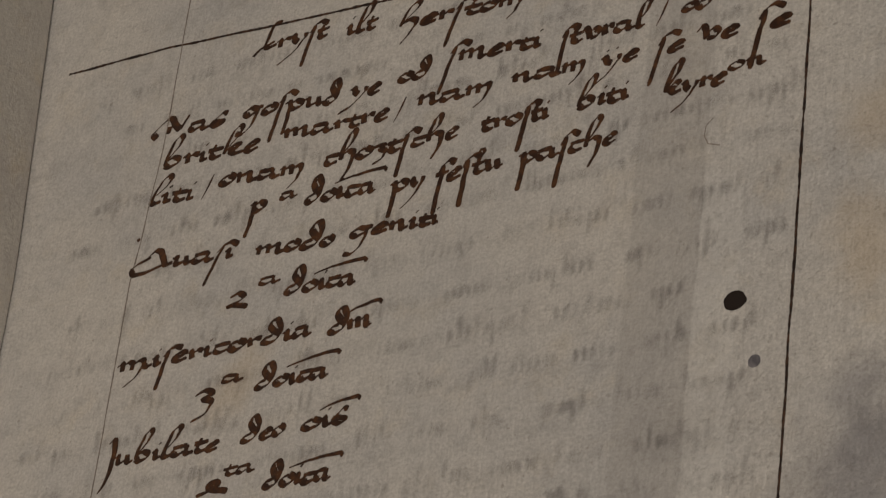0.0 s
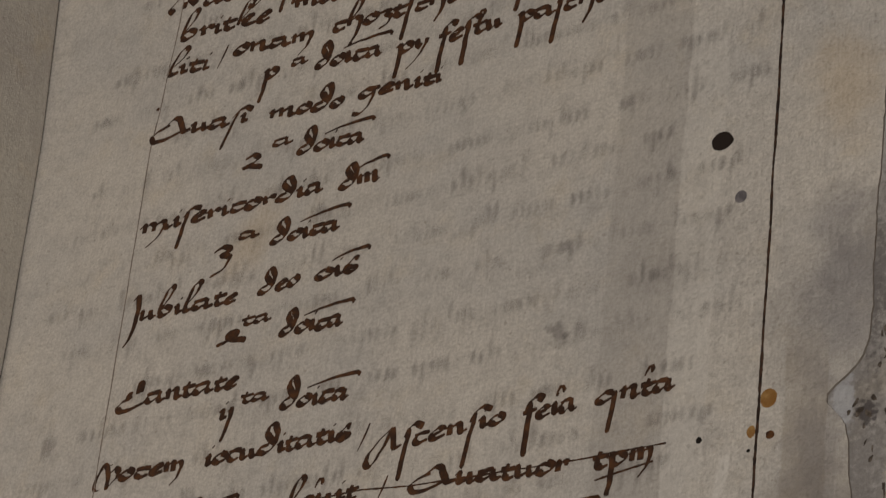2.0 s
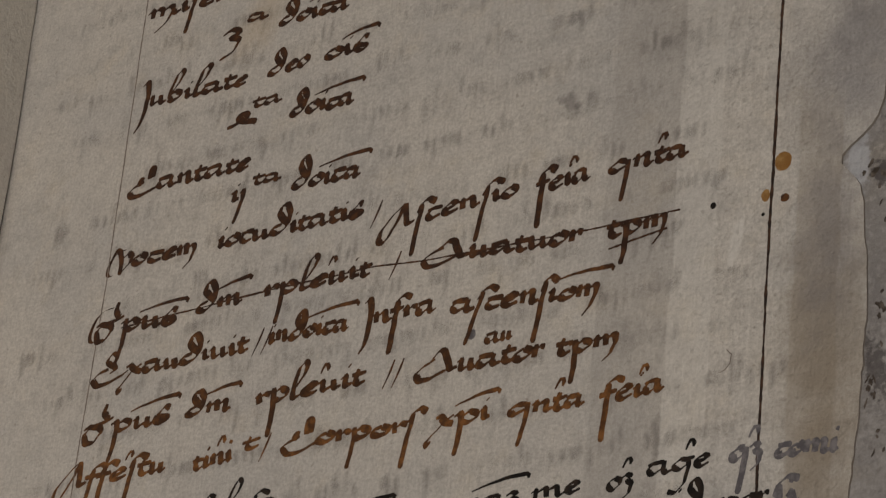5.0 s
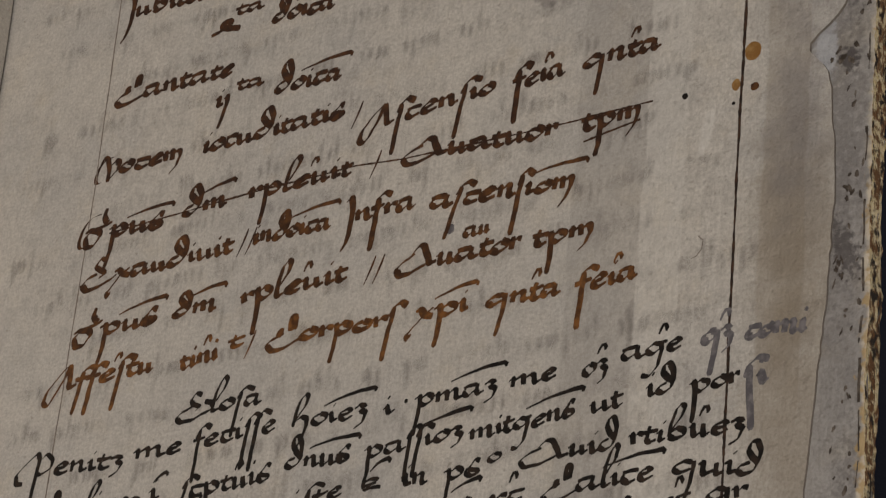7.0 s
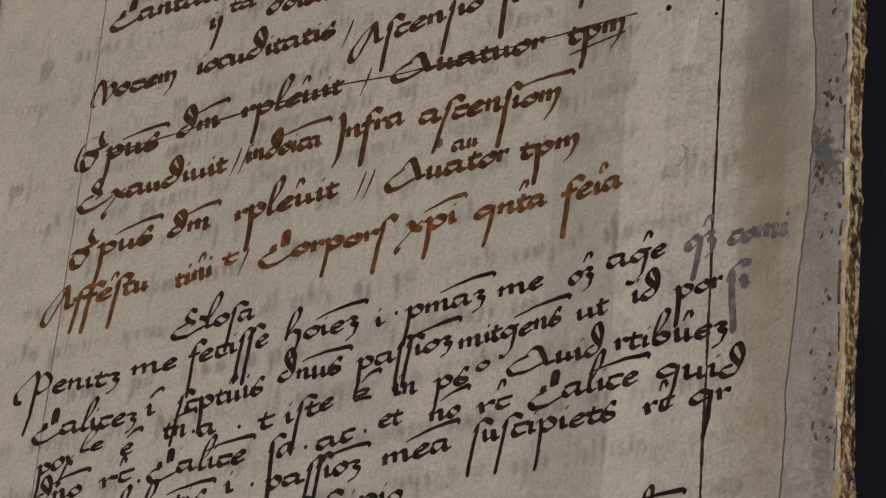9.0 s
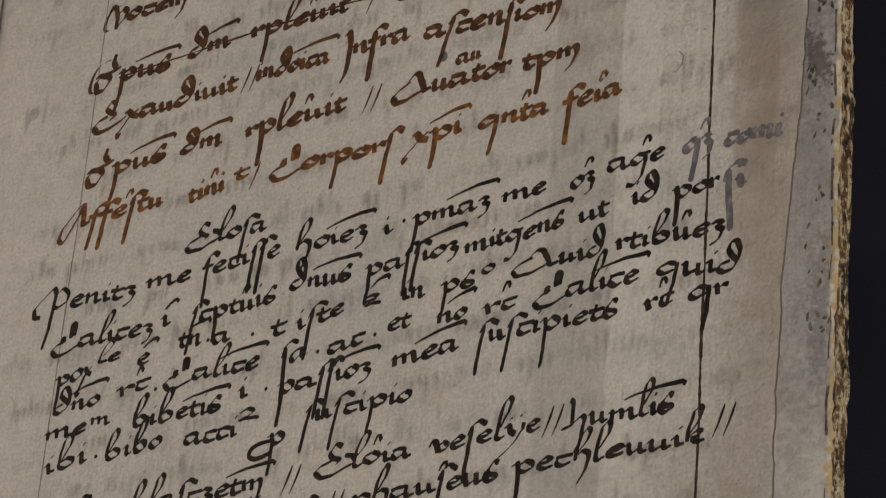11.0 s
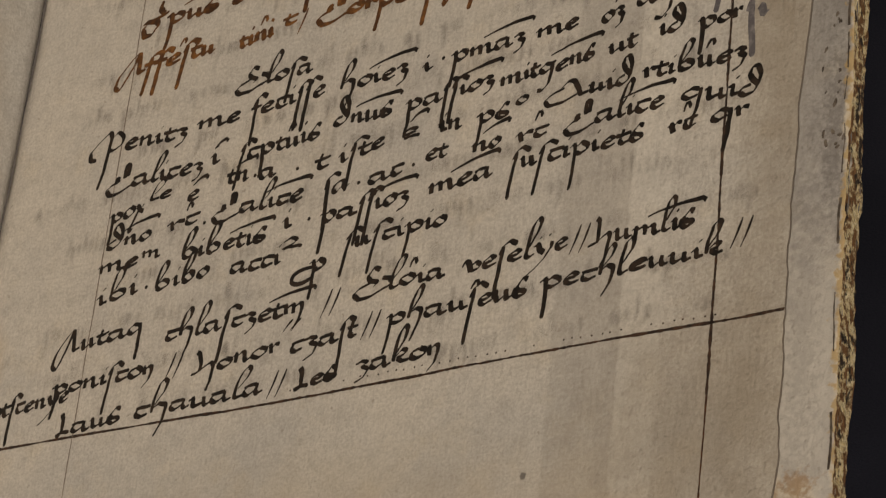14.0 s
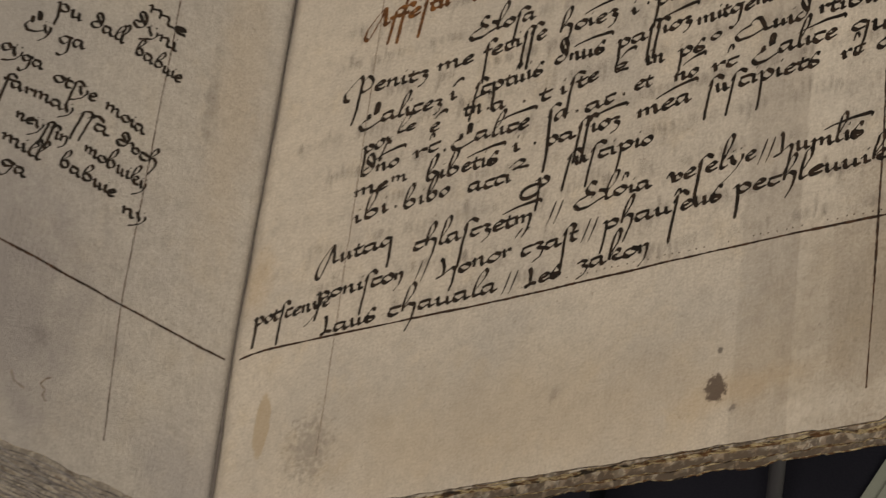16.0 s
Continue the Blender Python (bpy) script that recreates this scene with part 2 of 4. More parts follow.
def worn_edge(name, pale=(0.70, 0.61, 0.42), tan=(0.56, 0.43, 0.22), brown=(0.16, 0.08, 0.035), dark=(0.03, 0.022, 0.018)):
    """Worn leaf edges: cream fibre, rusty and sooty patches."""
    n = Nodes(name)
    run = n.noise(1.9 * MM, 5, 0.7, stretch=(1, 1, 0.8))
    fine = n.noise(0.6 * MM, 3, 0.7)
    colour = n.mix(n.ramp(fine, 0.3, 0.7), pale, tan)
    colour = n.mix(n.ramp(run, 0.45, 0.55), colour, brown)
    colour = n.mix(n.ramp(n.noise(2.4 * MM, 4, 0.7, at=(0.3, 0.2, 0), stretch=(1.4, 1, 0.6)), 0.51, 0.60), colour, dark)
    return n.done(colour, 0.85, n.maths("ADD", run, fine), 0.0005, 0.8)


PAPER_BLOCK = paper("paper_block_leaf", (0.50, 0.46, 0.40), (0.42, 0.38, 0.34), (0.52, 0.43, 0.30), [
    (UMBER, 0.50, (60, -29, 75, 2.4, 0, 0.5, 2.0, 2.2)),
    ((0.10, 0.06, 0.035), 0.62, (58, -29, 75, 2.4, 0, 0.4, 2.4, 1.6)),
    ((0.03, 0.025, 0.022), 0.55, (66, -29, 75, 2.2, 0, 0.4, 2.6, 1.2)),
    (SOOT, 0.45, (-60, -27, 60, 3.0, 0, 0.7, 1.8, 2.0)),
    (SOOT, 0.7, (110, 40, 2.5, 120, 0, 0.7, 1.8, 2.2)),
], ghost=0.0)
EDGE = worn_edge("worn_leaf_edges")
EDGE_GREY = worn_edge("grey_leaf_edges", (0.50, 0.475, 0.47), (0.40, 0.375, 0.37), (0.27, 0.25, 0.25), (0.15, 0.14, 0.14))
# soiled rim, darkened to stand in for the fore edge's shadow line
RIM_SHADE = paper("shaded_leaf_rim", (0.16, 0.135, 0.11), (0.10, 0.085, 0.075), (0.18, 0.13, 0.08))


def ink(name, thin, full, faded=0.0):
    """Iron-gall ink: pooled dark, thin brown where the quill ran dry."""
    n = Nodes(name)
    pool = n.noise(1.3 * MM, 3, 0.6)
    dry = n.noise(0.35 * MM, 3, 0.7, at=(0.2, 0, 0))
    colour = n.mix(n.ramp(pool, 0.40, 0.68), full, thin)
    colour = n.mix(n.ramp(dry, 0.60, 0.82, 0.0, 0.16 + faded), colour, BASE)
    return n.done(colour, n.ramp(pool, 0.3, 0.7, 0.45, 0.75), dry, 0.00005, 0.4, 0.3)


BROWN = ink("brown_iron_gall_ink", (0.095, 0.038, 0.014), (0.034, 0.015, 0.008))
RUSTY = ink("rusty_iron_gall_ink", (0.13, 0.052, 0.016), (0.048, 0.020, 0.008))
ORANGE = ink("orange_iron_gall_ink", (0.21, 0.085, 0.022), (0.075, 0.030, 0.010))
LATE = ink("black_brown_ink", (0.034, 0.021, 0.014), (0.008, 0.006, 0.005), -0.12)
GREY = ink("rubbed_grey_ink", (0.20, 0.18, 0.18), (0.10, 0.09, 0.095), 0.3)
PALE = ink("pale_ruling_ink", (0.27, 0.22, 0.18), (0.17, 0.135, 0.11), 0.4)
RULE = ink("ruling_ink", (0.075, 0.038, 0.022), (0.022, 0.014, 0.011))
SPOT = ink("orange_spot", (0.33, 0.19, 0.065), (0.23, 0.11, 0.03))
HOLE = Nodes("wormhole_dark").done((0.018, 0.011, 0.008), 0.95)


def cloth(name, a, b):
    n = Nodes(name)
    weave = n.noise(0.6 * MM, 3, 0.6)
    cloudy = n.noise(60 * MM, 3, 0.5)
    return n.done(n.mix(n.ramp(cloudy, 0.3, 0.7), a, b), n.ramp(weave, 0.3, 0.7, 0.8, 0.95), weave, 0.0003, 0.5, 0.2)


BLACK_CLOTH = cloth("black_cloth", (0.010, 0.011, 0.019), (0.016, 0.017, 0.028))
PLASTER = cloth("dim_plaster", (0.30, 0.29, 0.28), (0.34, 0.33, 0.31))
STEEL = Nodes("brushed_grey_metal").done((0.16, 0.16, 0.18), 0.5)
STEEL.node_tree.nodes["Principled BSDF"].inputs["Metallic"].default_value = 0.7
GREEN_GREY = cloth("green_grey_stone", (0.30, 0.33, 0.29), (0.24, 0.27, 0.24))


# ---- building helpers ----
def part(name, verts, faces, material, parent, label=""):
    mesh = bpy.data.meshes.new(name)
    mesh.from_pydata([tuple(v) for v in verts], [], faces)
    mesh.materials.append(material)
    mesh.update()
    ob = new(name, mesh)
    ob.parent = parent
    if label:
        ob["label"] = label
    return ob


def page_height(x, y):
    """The right leaf's relief in millimetres: the dip into the gutter, long waves, two old folds."""
    z = -0.7 * math.exp(-max(x - gutter(y), 0) / (0.55 + 0.5 / (1 + math.exp((y + 8) / 4))))
    z += 0.10 * math.sin(x * 0.11 + 0.6) * math.sin(y * 0.045 + 1.0)
    for at, rise in ((74.0, 0.026), (83.2, -0.052), (92.4, 0.026)):
        z += rise * (math.sqrt((x - at) ** 2 + 0.3) + (x - at)) / 2
    z += 0.05 * noise.noise((x * 0.12, y * 0.12, 0.3))
    return z


def left_height(x, y):
    """The left leaf, x measured away from the gutter as a negative number."""
    sway = gutter(y - 1.6) - (-22.49 + 0.0504 * y)
    return sway - 0.24 * math.exp(min(x, 0.9) / 0.6) + 0.10 * math.sin(x * 0.13) + 0.05 * noise.noise((x * 0.1, y * 0.1, 4.2))


def leaf(name, left, right, low, high, thick, height, material, parent, label="", nx=90, ny=170, edge=None, foot_edge=None):
    """A leaf of paper as a closed sheet. left, right: x of its sides at y; low, high: y of foot and head at x."""
    verts, faces, sheets = [], [], []
    for under in (0, 1):
        sheet = []
        for j in range(ny + 1):
            row = []
            for i in range(nx + 1):
                fx, fy = i / nx, j / ny
                y0 = low(left(0) + (right(0) - left(0)) * fx)
                y = y0 + (high - y0) * fy
                x0, x1 = left(y), right(y)
                x = x0 + (x1 - x0) * fx
                row.append(len(verts))
                verts.append((x * MM, y * MM, (height(x, y) - under * thick) * MM))
            sheet.append(row)
        sheets.append(sheet)
    top, bottom = sheets
    for j in range(ny):
        for i in range(nx):
            faces.append((top[j][i], top[j][i + 1], top[j + 1][i + 1], top[j + 1][i]))
            faces.append((bottom[j][i], bottom[j + 1][i], bottom[j + 1][i + 1], bottom[j][i + 1]))
    rim = len(faces)

    def wall(upper, lower):
        base = len(verts)
        verts.extend([verts[k] for k in upper] + [verts[k] for k in lower])
        n = len(upper)
        faces.extend((base + n + k, base + n + k + 1, base + k + 1, base + k) for k in range(n - 1))

    wall(top[0], bottom[0])
    wall(top[ny][::-1], bottom[ny][::-1])
    wall([row[0] for row in top][::-1], [row[0] for row in bottom][::-1])
    wall([row[nx] for row in top], [row[nx] for row in bottom])
    ob = part(name, verts, faces, material, parent, label)
    ob.data.materials.append(edge or EDGE)
    ob.data.materials.append(foot_edge or edge or EDGE)
    for k, poly in enumerate(ob.data.polygons):
        poly.use_smooth = True
        poly.material_index = 0 if k < rim else 2 if k < rim + nx else 1
    return ob


# ---- the pen ----
RAISE = 0.045
NIB = (math.cos(radians(24)), math.sin(radians(24)))


def ribbon(points, widths, sides=None):
    """A flat stroke in millimetres. sides: a fixed nib direction, otherwise square to the stroke."""
    verts, faces = [], []
    for k, (x, y) in enumerate(points):
        if sides:
            nx, ny = sides
        else:
            a, b = points[max(k - 1, 0)], points[min(k + 1, len(points) - 1)]
            dx, dy = b[0] - a[0], b[1] - a[1]
            d = math.hypot(dx, dy) or 1
            nx, ny = -dy / d, dx / d
        w = widths[k] / 2
        verts += [(x - nx * w, y - ny * w), (x + nx * w, y + ny * w)]
        if k:
            q = 2 * k
            faces.append((q - 2, q, q + 1, q - 1))
    return verts, faces


def bow(a, b, c, n=9):
    """Points on a quadratic curve from a to c, drawn towards b."""
    return [tuple((1 - s) ** 2 * a[k] + 2 * s * (1 - s) * b[k] + s * s * c[k] for k in (0, 1)) for s in (i / (n - 1) for i in range(n))]


def taper(n, full, tip=0.25, start=0.6):
    return [full * (start + (1 - start) * min(1, 4 * i / n)) * (1 - (1 - tip) * max(0, (i / (n - 1) - 0.35) / 0.65)) for i in range(n)]


def lay(name, pieces, height, material, parent, label=""):
    """Lays flat pieces of ink on a leaf as one mesh, following its relief."""
    verts, faces = [], []
    for k, (pts, fs) in enumerate(pieces):
        base = len(verts)
        verts += [(x * MM, y * MM, (height(x, y) + RAISE + 0.002 * (k % 6)) * MM) for x, y in pts]
        faces += [tuple(base + i for i in f) for f in fs]
    return part(name, verts, faces, material, parent, label)


pen = random.Random(7)

# The scribe's bastard hand. Each letter: its advance, then the pen's strokes, in x-heights from the base line.
LOOP = ".28,1.0 .62,1.75 .74,2.35 .60,2.55 .40,2.2 .22,1.3 .15,.2"
CRESCENT = ".75,.75 .25,.45 .0,.05 .25,-.25 .8,-.22 1.4,.05 1.75,.35"
YOKE, TAIL = "-.02,.80 .16,1.0 .24,.4 .44,.06", ".76,1.02 .72,.4 .46,-.4 .06,-1.0 -.36,-1.45"
ALPHABET = {
    "a": (1.05, ".06,.84 .34,.98 .74,1.0", ".32,.98 .10,.58 .12,.18 .32,.02 .66,.42", ".74,1.06 .70,.35 .82,.02 1.08,.22"),
    "b": (0.98, LOOP, ".15,.30 .38,.0 .74,.28 .76,.78 .50,1.04 .18,.72"),
    "c": (0.72, ".26,1.04 .14,.55 .16,.18 .36,.0 .70,.22", ".10,.90 .40,.98 .80,1.0"),
    "d": (0.95, ".52,1.0 .16,.72 .08,.25 .34,.0 .68,.34 .82,1.0 .84,1.7 .66,2.25 .42,2.2 .36,1.75 .56,1.3 .84,.98"),
    "e": (0.76, ".16,.50 .50,.62 .68,.84 .46,1.04 .16,.74 .14,.24 .36,.0 .74,.26"),
    "f": (0.52, ".08,.95 .30,1.55 .60,1.76 .92,1.50", ".28,1.52 .20,.5 .08,-.9 -.04,-2.2", "-.10,.88 .24,.92 .60,1.04"),
    "\u017f": (0.46, ".08,.95 .30,1.55 .60,1.76 .94,1.46", ".28,1.52 .20,.5 .08,-.9 -.04,-2.3"),
    "g": (0.95, ".70,.92 .38,1.02 .12,.66 .14,.26 .36,.08 .70,.46", ".74,1.02 .74,.2 .58,-.8 .22,-1.35 -.12,-1.25", ".60,.98 1.0,1.06"),
    "h": (0.94, LOOP, ".18,.66 .48,1.04 .76,.84 .76,.1 .62,-.7 .36,-1.45"),
    "H": (1.05, ".02,2.1 .18,1.9 .22,1.1 .16,.15", "-.30,-.05 .10,.20 .46,.72 .72,.98 .86,.7 .82,.0 .70,-.9 .50,-1.6"),
    "i": (0.44, "-.02,.74 .16,1.0 .18,.45 .22,.08 .46,.22", ".24,1.46 .36,1.66"),
    "\u0131": (0.44, "-.02,.74 .16,1.0 .18,.45 .22,.08 .46,.22"),
    "j": (0.50, ".0,.74 .20,1.02 .24,.2 .18,-.8 .02,-1.7"),
    "k": (0.94, LOOP, ".18,.56 .52,1.08 .78,1.04 .66,.68 .30,.52", ".34,.52 .58,.08 .96,.20"),
    "l": (0.52, LOOP + " .30,.0 .54,.20"),
    "m": (1.36, "-.02,.74 .16,1.0 .18,.45 .18,.02", ".18,.62 .46,.96 .60,.88 .62,.4 .62,.02", ".62,.62 .90,.96 1.04,.88 1.06,.3 1.14,.02 1.38,.22"),
    "\u0271": (1.36, "-.02,.74 .16,1.0 .18,.45 .18,.02", ".18,.62 .46,.96 .60,.88 .62,.4 .62,.02", ".62,.62 .90,.96 1.08,.88 1.08,.2 .92,-.5 .55,-1.05"),
    "n": (0.92, "-.02,.74 .16,1.0 .18,.45 .18,.02", ".18,.62 .46,.96 .60,.88 .62,.3 .70,.02 .94,.22"),
    "\u014b": (0.92, "-.02,.74 .16,1.0 .18,.45 .18,.02", ".18,.62 .46,.96 .66,.88 .66,.2 .50,-.5 .12,-1.05"),
    "o": (0.78, ".44,1.03 .14,.74 .10,.28 .36,.0 .68,.30 .70,.78 .44,1.03"),
    "p": (0.92, "-.04,.78 .18,1.04 .22,.2 .18,-1.0 .08,-2.0", ".22,.70 .50,1.04 .78,.78 .76,.30 .46,.02 .20,.18"),
    "q": (0.96, ".72,.92 .40,1.02 .12,.66 .12,.24 .34,.04 .70,.42", ".78,1.04 .78,.1 .72,-1.0 .62,-2.0"),
    "r": (0.66, "-.02,.74 .16,1.0 .20,.4 .22,.02", ".22,.58 .44,.94 .70,.86"),
    "s": (0.84, ".14,.86 .10,.36 .34,.0 .68,.20 .64,.52 .32,.64 .26,.98 .52,1.38 .78,1.26"),
    "t": (0.58, ".30,1.34 .20,.8 .18,.24 .36,.0 .62,.18", "-.02,.92 .30,.95 .66,1.06"),
    "u": (0.92, "-.02,.74 .16,1.0 .18,.3 .28,.02 .60,.36", ".62,1.0 .64,.3 .72,.02 .94,.22"),
    "v": (0.92, "-.08,.86 .10,1.28 .28,1.1 .36,.4 .40,.02", ".40,.04 .74,.22 .84,.70 .64,1.06 .44,.84"),
    "x": (0.84, ".02,.84 .22,1.0 .44,.4 .76,.06", ".78,1.0 .44,.5 .10,-.2 -.30,-.9 -.18,-1.2"),
    "y": (0.86, YOKE, TAIL),
    "\u00ff": (0.86, YOKE, TAIL, ".20,1.40 .30,1.52", ".58,1.44 .68,1.56"),
    "z": (0.74, ".04,.86 .32,1.04 .64,.90 .36,.52 .68,.18 .52,-.42 .10,-.74"),
    "2": (0.90, ".04,1.0 .36,1.30 .66,1.0 .40,.40 .02,.02 .36,.12 .92,-.08"),
    "3": (0.80, ".04,1.06 .38,1.34 .70,1.04 .34,.62 .70,.20 .52,-.60 .04,-1.1"),
    "4": (1.10, "-.02,-.28 .40,.02 .78,.58 .66,.98 .42,.90 .44,.40 .74,.02 1.16,-.06"),
    "&": (1.00, ".02,.90 .36,1.02 .80,.92 .44,.46 .06,.04 .46,.12 .98,-.06", ".02,.46 .40,.50 .72,.60"),
    "A": (1.06, ".50,1.52 .12,1.1 -.26,.3 -.40,-.45 -.16,-.62 .16,.0 .42,1.0 .60,1.62", ".60,1.62 .68,.8 .72,.14 1.04,.26"),
    "C": (1.50, CRESCENT, ".52,.46 .50,.98 .70,.84", "1.02,.88 .98,1.56 1.18,1.46 1.20,.96"),
    "E": (1.62, CRESCENT, "1.20,1.42 .88,1.56 .66,1.24 .92,.96 1.12,.66 .82,.34", ".74,1.06 1.12,.98"),
    "G": (1.60, CRESCENT + " 1.66,.8 1.30,1.0", "1.16,1.40 .84,1.54 .62,1.2 .80,.88 1.10,.66 .92,.38"),
    "J": (0.50, ".0,1.42 .26,1.60 .38,1.0 .36,-.1 .20,-.9 -.08,-1.35"),
    "L": (0.70, ".12,1.96 .22,1.5 .20,.5 .06,-.05 -.14,-.02 .14,.18 .62,.16"),
    "K": (0.92, ".92,2.5 .60,2.5 .46,1.7 .34,.8 .10,.0 -.08,-.2 .10,.24 .50,.68 .80,1.02", ".34,.44 .60,.30 .92,.56"),
    "M": (1.50, "-.06,.70 .18,1.04 .20,.45 .20,.02", ".20,.62 .48,.98 .64,.88 .64,.4 .64,.02", ".64,.62 .98,1.0 1.16,.86 1.10,.2 .82,-.6 .36,-1.2", "1.16,.3 1.34,.1 1.52,.24"),
    "P": (1.34, "-.10,-.30 -.42,-.25 -.46,.3 -.10,1.05 .36,1.50 .52,1.2 .50,.0 .42,-1.1 .28,-2.0", ".52,1.10 .86,1.42 1.18,1.1 1.14,.5 .74,.12 .52,.2"),
    "Q": (2.00, ".86,.98 .36,.62 .02,.10 .22,-.26 .80,-.22 1.40,.08 1.70,.42", ".56,.78 .98,1.30 1.30,1.22 1.52,.6 1.66,.10 2.02,.24"),
    "R": (1.40, "-.20,-.12 -.44,.3 -.20,1.0 .20,1.44 .44,1.36 .74,.72 .98,.30", ".36,.86 .36,.1", ".98,.34 1.10,1.0 1.26,1.46"),
    "S": (1.20, ".86,1.82 .80,1.42 .94,1.14 1.08,1.2", ".30,.62 .04,.16 .16,-.36 .50,-.34 .74,.10 .66,.52 .20,.66 -.02,.50", ".30,.64 .80,.86 1.24,1.10"),
    "V": (1.00, "-.10,.98 .10,1.36 .30,1.2 .42,.4 .44,-.40", ".44,-.34 .86,.24 .96,.82 .74,1.10 .50,.86"),
}
NIB_TURN = radians(40)


def smooth(stroke, steps=5, ease=0.30):
    """A run through the points of a stroke, angular as a gothic hand: the lower ease, the straighter."""
    knots = [tuple(float(v) for v in pair.split(",")) for pair in stroke.split()]
    ends = [knots[0]] + knots + [knots[-1]]
    run = []
    for a, b, c, d in zip(ends, ends[1:], ends[2:], ends[3:]):
        for i in range(steps):
            s = i / steps
            h = s * s * (3 - 2 * s)
            run.append(tuple(b[k] * (1 - h) + c[k] * h + ease * ((c[k] - a[k]) * s * (1 - s) ** 2 - (d[k] - b[k]) * s * s * (1 - s)) for k in (0, 1)))
    return run + [knots[-1]]


STROKES = {ch: (letter[0], [smooth(s) for s in letter[1:]]) for ch, letter in ALPHABET.items()}


def quill(points, broad, hair):
    """The trace of a square-cut quill held at a fixed angle: broad across the nib, a hairline along it."""
    n = len(points)
    widths = []
    for k in range(n):
        a, b = points[max(k - 1, 0)], points[min(k + 1, n - 1)]
        across = math.sin(math.atan2(b[1] - a[1], b[0] - a[0]) - NIB_TURN)
        widths.append(math.hypot(broad * across, hair))
    widths = [(widths[max(k - 1, 0)] + 2 * widths[k] + widths[min(k + 1, n - 1)]) / 4 for k in range(n)]
    widths[0] *= 0.72
    widths[-1] *= 0.5
    return ribbon(points, widths)


def spell(text):
    """Long s inside a word; m and n that end a word run below the line."""
    out = []
    for k, ch in enumerate(text):
        last = k == len(text) - 1
        if ch == "s" and not last:
            ch = "\u017f"
        if last and len(text) > 2:
            ch = {"m": "\u0271", "n": "\u014b"}.get(ch, ch)
        out.append(ch)
    return out


def letters(text, x0, y0, x1, y1, size, slant=0.03, weight=1.0, reach=1.55):
    """The strokes of one word, written from (x0, y0) to (x1, y1) along its base line."""
    spelt = spell(text)
    run = math.hypot(x1 - x0, y1 - y0)
    ux, uy = (x1 - x0) / run, (y1 - y0) / run
    tall = size * (1 + pen.gauss(0, 0.03))
    natural = [STROKES[c][0] * (1 + pen.gauss(0, 0.05)) for c in spelt]
    natural[-1] *= 0.86
    sx = run / sum(natural)
    slant = slant + pen.gauss(0, 0.025)
    sway = pen.uniform(0, 9)
    pieces, at = [], 0.0

    def set_down(px, py):
        px = px + slant * py
        x, y = x0 + ux * px - uy * py, y0 + uy * px + ux * py
        return x + 0.10 * noise.noise((x * 0.9, y * 0.9, sway)), y + 0.10 * noise.noise((x * 0.9, y * 0.9, sway + 20))

    nib = 0.78 * size * weight
    for c, advance in zip(spelt, natural):
        lift, grow, tilt = pen.gauss(0, 0.035) * size, tall * (1 + pen.gauss(0, 0.05)), pen.gauss(0, 0.035)
        wide = sx * advance / STROKES[c][0]
        grow *= 1.36 if c in "ACEGJPQRSV" else 1.0
        limb = reach + pen.gauss(0, 0.09)
        for points in STROKES[c][1]:
            placed = []
            for x, y in points:
                y = y if 0 <= y <= 1 else y * limb if y < 0 else 1 + (y - 1) * limb
                placed.append(set_down(at + x * wide + tilt * y * size, y * grow + lift))
            pieces.append(quill(placed, nib * (1 + pen.gauss(0, 0.07)), 0.13 * size * max(weight, 0.8)))
        at += sx * advance
    return pieces, set_down, run


def write(text, x0, y0, x1, y1, material, leaf_object, height, size, raised=False, mark="", slant=0.03, weight=1.0, reach=1.55):
    size = size * (0.78 if raised else 1.0)
    pieces, set_down, run = letters(text, x0, y0, x1, y1, size, slant, weight, reach)
    size = size * 1.28
    if mark == "bar":
        a = max(run * 0.35, run - 4.2 * size, 0.0)
        e = run + 0.55 * size
        points = bow((a, 1.42 * size), (a * 0.55 + e * 0.45, 2.05 * size), (e, 2.10 * size), 9) + [(e + 0.16 * size, 1.96 * size), (e + 0.12 * size, 1.72 * size)]
        flat, quads = ribbon(points, [(0.12 + 0.034 * k) * size for k in range(9)] + [0.40 * size, 0.18 * size])
        pieces.append(([set_down(*p) for p in flat], quads))
    if mark == "hook":
        a = run * 0.60
        points = [(a, 1.45 * size), (a + 0.14 * size, 1.82 * size), (a + 0.34 * size, 2.12 * size), (a + 0.56 * size, 2.10 * size), (a + 0.66 * size, 1.86 * size), (a + 0.58 * size, 1.60 * size)]
        flat, quads = ribbon(points, [w * size for w in (0.14, 0.20, 0.28, 0.38, 0.38, 0.16)])
        pieces.append(([set_down(*p) for p in flat], quads))
    return lay("handwritten_word", pieces, height, material, leaf_object)


# ---- the manuscript ----
manuscript = tagged(new("manuscript"), "old handwritten book lying open, worn soiled rag-paper leaves, brown ink", "book")
manuscript.matrix_world = BOOK


def front_edge(y):
    """Worn fore edge of the written leaf."""
    x = 104.0 + 2.5 * math.exp(-((y - 55) / 22) ** 2) + 3.4 / (1 + math.exp(-(y - 77.3) / 1.4)) + min(max((y - 80) / 24, 0), 1.6)
    x -= 2.5 * math.exp(-((y - 74.2) / 2.2) ** 2) + 7.0 * max(0, (-19.0 - y) / 8.4) ** 2.4
    return x + 0.35 * noise.noise((y * 0.22, 3.1, 0)) + 0.18 * noise.noise((y * 0.9, 1.7, 0))


